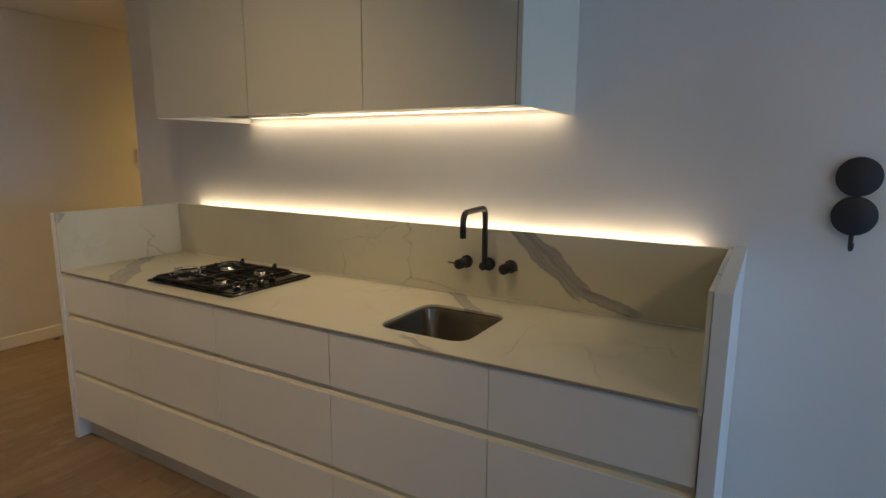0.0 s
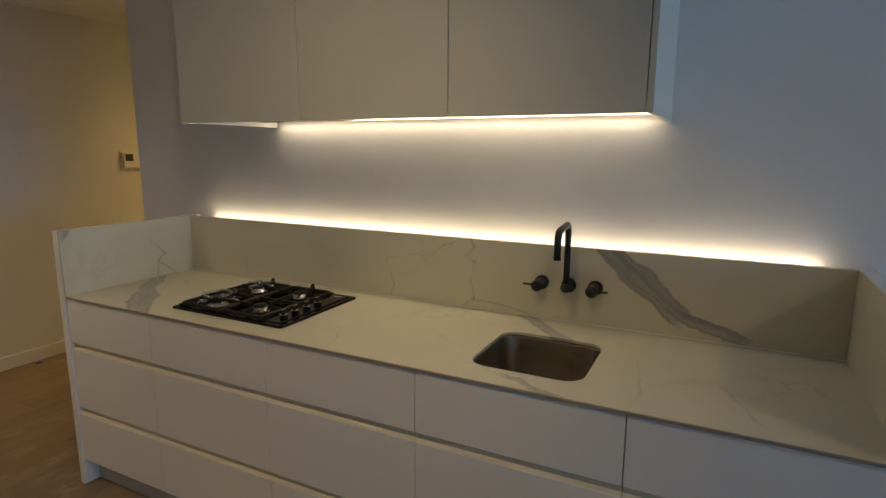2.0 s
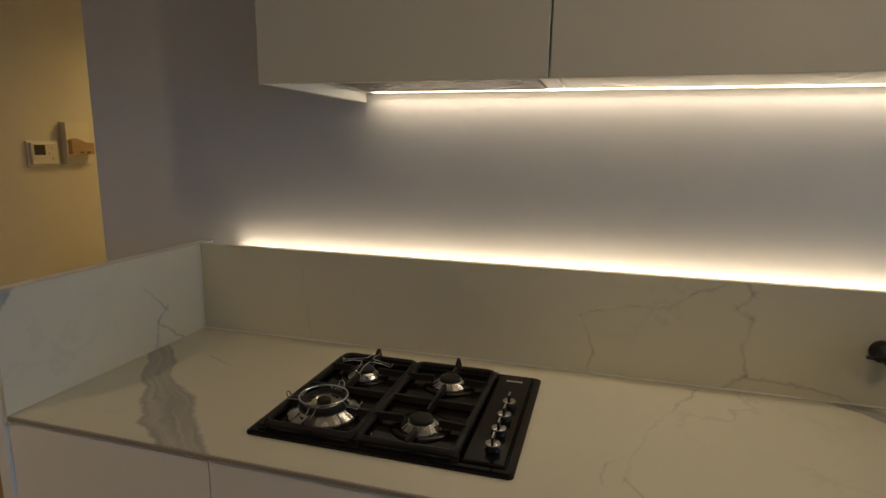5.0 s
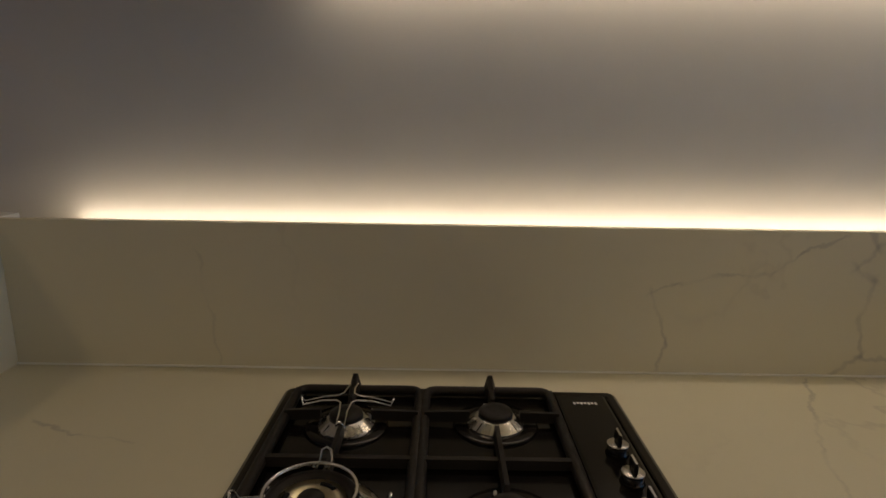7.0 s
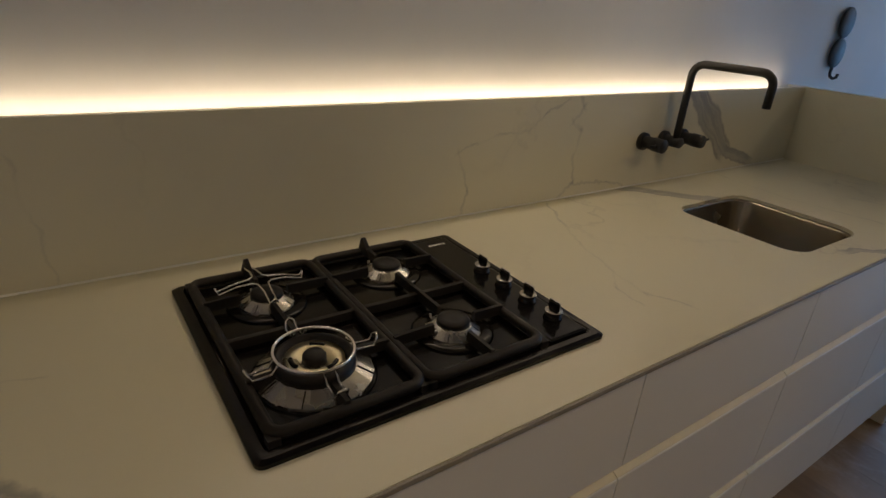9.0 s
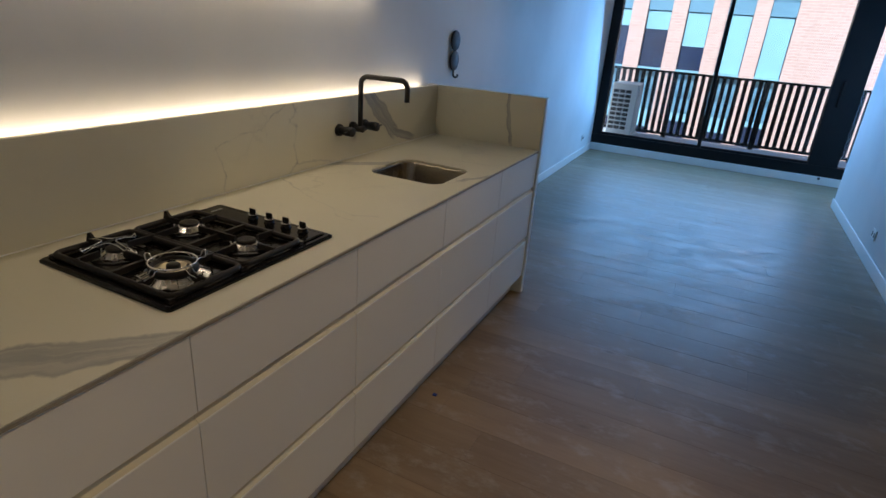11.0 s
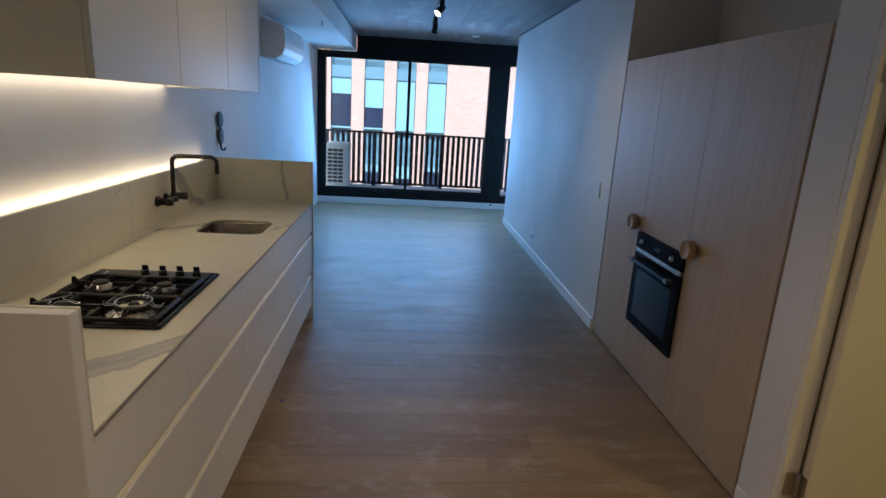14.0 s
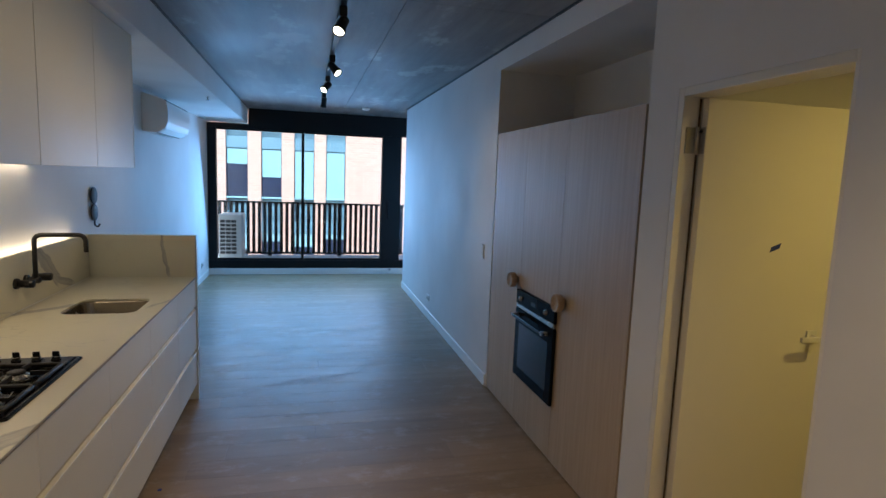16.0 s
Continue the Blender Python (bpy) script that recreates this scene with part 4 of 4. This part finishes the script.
part("neck", sweep(bmesh.new(), [(RX + 0.686, 0.565, 1.046), (RX + 0.686, 0.525, 1.046)], 0.009, 12), PLASTIC, hd)
part("lever", a_box(RX + 0.585, RX + 0.697, 0.514, 0.526, 1.035, 1.057, 0.003, 2), PLASTIC, hd)
# added dark strip, in place of the unlit gap between jamb and leaf
part("edge_seal", a_box(RX + 0.066, RX + 0.0720, 0.6090, 0.6140, 0.012, 2.0), GAPSHADE, leaf, "dark strip standing for the shade in the hinge gap")
tape = bmesh.new()
loft(tape, [[(RX + 0.455 + u, y, 1.4265 + v) for u, v in ((-0.027, -0.020), (0.020, -0.002), (0.027, 0.020), (-0.020, 0.002))] for y in (0.5718, 0.5705)], True, True)
part("tape", tape, BLUETAPE, leaf, "slanted scrap of blue masking tape")

# ---- things on the walls ----
hk = thing("wall_hook", (WX, 3.18, 1.35), "dark grey wall hook of two round discs", "wall hook")
for z in (1.440, 1.320):
    part("disc", turned(bmesh.new(), (WX, 3.18, z), (1, 0, 0), [(0, 0.025), (0.008, 0.025), (0.0085, 0.058), (0.010, 0.0605), (0.018, 0.0605), (0.020, 0.0585), (0.020, 0)], 40), HOOKGREY, hk)
part("hook", sweep(bmesh.new(), [(WX + 0.014, 3.18, 1.28), (WX + 0.014, 3.18, 1.235), (WX + 0.018, 3.18, 1.224), (WX + 0.030, 3.18, 1.217), (WX + 0.042, 3.18, 1.223), (WX + 0.046, 3.18, 1.238)], 0.0065, 10), HOOKGREY, hk)

aci = thing("air_conditioner", (WX, 4.95, 2.0), "white wall mounted split air conditioner under the bulkhead", "air conditioner")
prof = [(0.002, 1.992), (0.135, 1.985), (0.205, 2.030), (0.224, 2.085), (0.230, 2.150), (0.226, 2.215), (0.214, 2.268), (0.192, 2.290), (0.002, 2.352)]
bm = bmesh.new()
loft(bm, [[(WX + x, y, z) for x, z in prof] for y in (4.50, 5.52)], True, True)
bmesh.ops.bevel(bm, geom=[e for e in bm.edges], offset=0.005, segments=2, affect="EDGES")
part("body", bm, PLASTIC, aci)
bm = bmesh.new()
flap = [(0.139, 1.9830), (0.203, 2.0240), (0.200, 2.0285), (0.136, 1.9875)]
loft(bm, [[(WX + x, y, z) for x, z in flap] for y in (4.56, 5.46)], True, True)
part("air_flap", bm, LACQUER, aci, "slanted white air flap")
part("outlet_slot", a_box(WX + 0.118, WX + 0.130, 4.56, 5.46, 1.9810, 1.9880), DARKPLASTIC, aci)
bm = bmesh.new()
gap = [(0.195, 2.2910), (0.212, 2.2735), (0.215, 2.2765), (0.198, 2.2940)]
loft(bm, [[(WX + x, y, z) for x, z in gap] for y in (4.53, 5.49)], True, True)
part("top_grille", bm, DARKPLASTIC, aci, "dark intake gap")

sw = thing("light_switch", (RX, 3.03, 1.075), "white double light switch plate", "light switch")
part("plate", a_box(RX - 0.009, RX - 0.0005, 2.995, 3.065, 1.017, 1.133, 0.003), PLASTIC, sw)
for z in (1.055, 1.095):
    part("rocker", a_box(RX - 0.013, RX - 0.0092, 3.022, 3.038, z - 0.012, z + 0.012, 0.002), PLASTIC, sw)
for x, y, sgn in ((RX, 5.02, -1), (WX, 7.45, 1)):
    so = thing("power_outlet", (x, y, 0.25), "white double power outlet just above the skirting", "power outlet")
    part("plate", a_box(min(x + sgn * 0.0005, x + sgn * 0.010), max(x + sgn * 0.0005, x + sgn * 0.010), y - 0.058, y + 0.058, 0.205, 0.285, 0.003), PLASTIC, so)
    for dy in (-0.03, 0.03):
        a, b = sorted((x + sgn * 0.0105, x + sgn * 0.012))
        part("socket", a_box(a, b, y + dy - 0.012, y + dy + 0.012, 0.225, 0.262, 0.0), DARKPLASTIC, so)

th = thing("thermostat", (-0.990, -1.9500, 1.445), "white wall thermostat with a dark display", "thermostat")
part("back_plate", a_box(-1.075, -0.885, -1.9495, -1.9430, 1.370, 1.520, 0.002), PLASTIC, th)
part("case", a_box(-1.062, -0.898, -1.9425, -1.9200, 1.385, 1.510, 0.006, 2), PLASTIC, th)
part("display", a_box(-0.980, -0.915, -1.9198, -1.9180, 1.440, 1.497), DARKPLASTIC, th)
for k in range(3):
    part("button", turned(bmesh.new(), (-1.025 + 0.018 * (k % 2), -1.9200, 1.420 + 0.03 * k), (0, 1, 0), [(0, 0.007), (0.003, 0.006), (0.003, 0)], 14), PLASTIC, th)
ic = thing("intercom", (-1.200, -1.9500, 1.495), "open wall box with brown cover beside the thermostat", "wall box")
part("back_plate", a_box(-1.300, -1.102, -1.9495, -1.9400, 1.380, 1.635, 0.002), PLASTIC, ic)
part("side_fin", a_box(-1.110, -1.104, -1.9395, -1.9000, 1.385, 1.630, 0.001), PLASTIC, ic)
bm = bmesh.new()
loft(bm, [[(x, y, z) for x, z in ((-1.285, 1.440), (-1.132, 1.440), (-1.132, 1.525), (-1.170, 1.537), (-1.230, 1.513), (-1.285, 1.510))] for y in (-1.9395, -1.895)], True, True)
part("cover", bm, KNOBWOOD, ic)
for x in (-1.195, -1.242):
    part("clip", a_box(x - 0.012, x + 0.012, -1.8948, -1.890, 1.450, 1.458, 0.001), DARKPLASTIC, ic)

# ---- ceiling fittings ----
track = thing("track_rail", (1.61, 4.0, CEILZ), "black ceiling track rail for spotlights", "track rail")
part("rail", a_box(1.592, 1.628, 1.35, 6.15, CEILZ - 0.035, CEILZ - 0.0005, 0.002), MATTBLACK, track)
def spotlight(y, tilt, power, cone):
    s = thing("spotlight", (1.61, y, CEILZ - 0.035), "black cylindrical track spotlight", "spotlight", "track spotlights")
    z = CEILZ - 0.036
    part("adapter", a_box(1.588, 1.632, y - 0.045, y + 0.045, z - 0.052, z, 0.003), MATTBLACK, s)
    part("stem", sweep(bmesh.new(), [(1.61, y, z - 0.02), (1.61, y, z - 0.07)], 0.012), MATTBLACK, s)
    d = Vector(tilt).normalized()
    c = Vector((1.61, y, z - 0.08))
    h = part("head", turned(bmesh.new(), c - d * 0.03, d, [(0, 0.026), (0.004, 0.030), (0.088, 0.030), (0.090, 0.036), (0.112, 0.036), (0.112, 0.031), (0.104, 0.029)], 28), MATTBLACK, s)
    part("lens", turned(bmesh.new(), c + d * 0.075, d, [(0, 0.0295), (0.004, 0.026), (0.006, 0.0)], 24), LENS, h, "lit lens")
    l = lamp("spotlight_light", "SPOT", look(c + d * 0.095, c + d * 2), power, SPOT, spot=cone, radius=0.032)
    return s
for y, tilt, power, cone in ((2.05, (-0.42, -0.70, -1), 18, 124), (3.40, (1.22, -1.05, -1.5), 8, 84), (4.40, (-1.1, -1.25, -1.45), 13, 86), (5.55, (-0.1, 0.30, -1), 5, 90)):
    spotlight(y, tilt, power, cone)
solid("smoke_alarm", turned(bmesh.new(), (2.25, 7.05, CEILZ), (0, 0, -1), [(0, 0.055), (0.02, 0.055), (0.03, 0.045), (0.034, 0.02), (0.034, 0)], 28), PLASTIC, "white round smoke alarm on the concrete ceiling", "smoke alarm")
spk = thing("sprinkler", (0.44, 4.87, SOFZ), "small steel fire sprinkler under the bulkhead", "sprinkler")
part("rosette", turned(bmesh.new(), (0.44, 4.87, SOFZ), (0, 0, -1), [(0, 0.026), (0.006, 0.022), (0.006, 0)], 20), PLASTIC, spk)
part("head", turned(bmesh.new(), (0.44, 4.87, SOFZ - 0.006), (0, 0, -1), [(0, 0.008), (0.03, 0.006), (0.032, 0.018), (0.036, 0.018), (0.036, 0)], 14), STEEL, spk)
# the second fitting is made up, to go with the added entry lamp
for x, y, z in ((-1.95, -1.25, CEILZ - 0.12), (1.75, -0.78, CEILZ - 0.12), (3.75, -0.35, CEILZ - 0.02)):
    dl = thing("downlight", (x, y, z), "round recessed warm ceiling downlight", "downlight")
    part("trim_ring", turned(bmesh.new(), (x, y, z), (0, 0, -1), [(0, 0.052), (0.004, 0.050), (0.004, 0.036), (0.0, 0.034)], 28), PLASTIC, dl)
    part("lens", turned(bmesh.new(), (x, y, z - 0.0005), (0, 0, -1), [(0, 0.034), (0.001, 0.033), (0.001, 0)], 24), LENS, dl)

# scraps on the floor
solid("tape_scrap", a_box(0.680, 0.698, 1.640, 1.658, 0.001, 0.006, 0.001), BLUETAPE, "small scrap of blue tape on the floorboards", "scrap")
solid("tape_scrap", a_box(-0.10, -0.065, -1.905, -1.875, 0.001, 0.006, 0.001), BLUETAPE, "small dark scrap on the hall floorboards", "scrap")

# ---- oak floorboards ----
bm = bmesh.new()
for x0, x1, y0, y1 in ((-3.6, RX + T, HY - 0.12, -0.56), (WX - 0.1, RX + T, -0.56, WINY), (RX + T, 6.6, 6.75, WINY), (RX + T, 5.2, -2.10, 0.75)):
    box(bm, x0, x1, y0, y1, -0.12, -0.016)
subfloor = solid("floor", bm, CONCRETE, "wide oak floorboards laid across the room", "floor", "structure")
rng = random.Random(4)
def board(x0, x1, y0, y1):
    g, c = 0.0003, 0.0007
    bm = bmesh.new()
    loft(bm, [[(x0 + g, y0 + g, -0.0155), (x1 - g, y0 + g, -0.0155), (x1 - g, y1 - g, -0.0155), (x0 + g, y1 - g, -0.0155)],
              [(x0 + g, y0 + g, -c * 0.6), (x1 - g, y0 + g, -c * 0.6), (x1 - g, y1 - g, -c * 0.6), (x0 + g, y1 - g, -c * 0.6)],
              [(x0 + g + c, y0 + g + c, 0), (x1 - g - c, y0 + g + c, 0), (x1 - g - c, y1 - g - c, 0), (x0 + g + c, y1 - g - c, 0)]], True, True)
    part("board", bm, OAK, subfloor)
W = 0.19
y = HY - 0.12
while y < WINY - 0.01:
    ye = min(y + W, WINY - 0.01)
    mid = (y + ye) / 2
    lo, hi = (-3.6, RX + T) if mid < -0.56 else ((WX - 0.02, RX + T) if mid < 6.8 else (WX - 0.02, 6.6))
    if -0.15 < mid < 0.7 or mid < -0.56:
        hi = 5.2
    x = lo - rng.uniform(0.0, 1.5)
    while x < hi:
        xe = x + rng.choice((1.5, 1.9, 2.2))
        a, b = max(x, lo), min(xe, hi)
        if b - a > 0.05:
            board(a, b, y, ye)
        x = xe
    y = ye
solid("floor_side_room", a_box(RX + T, 5.2, -0.56, 0.0, -0.015, -0.001), OAK, "oak floorboards of the side room", "floor", "structure")
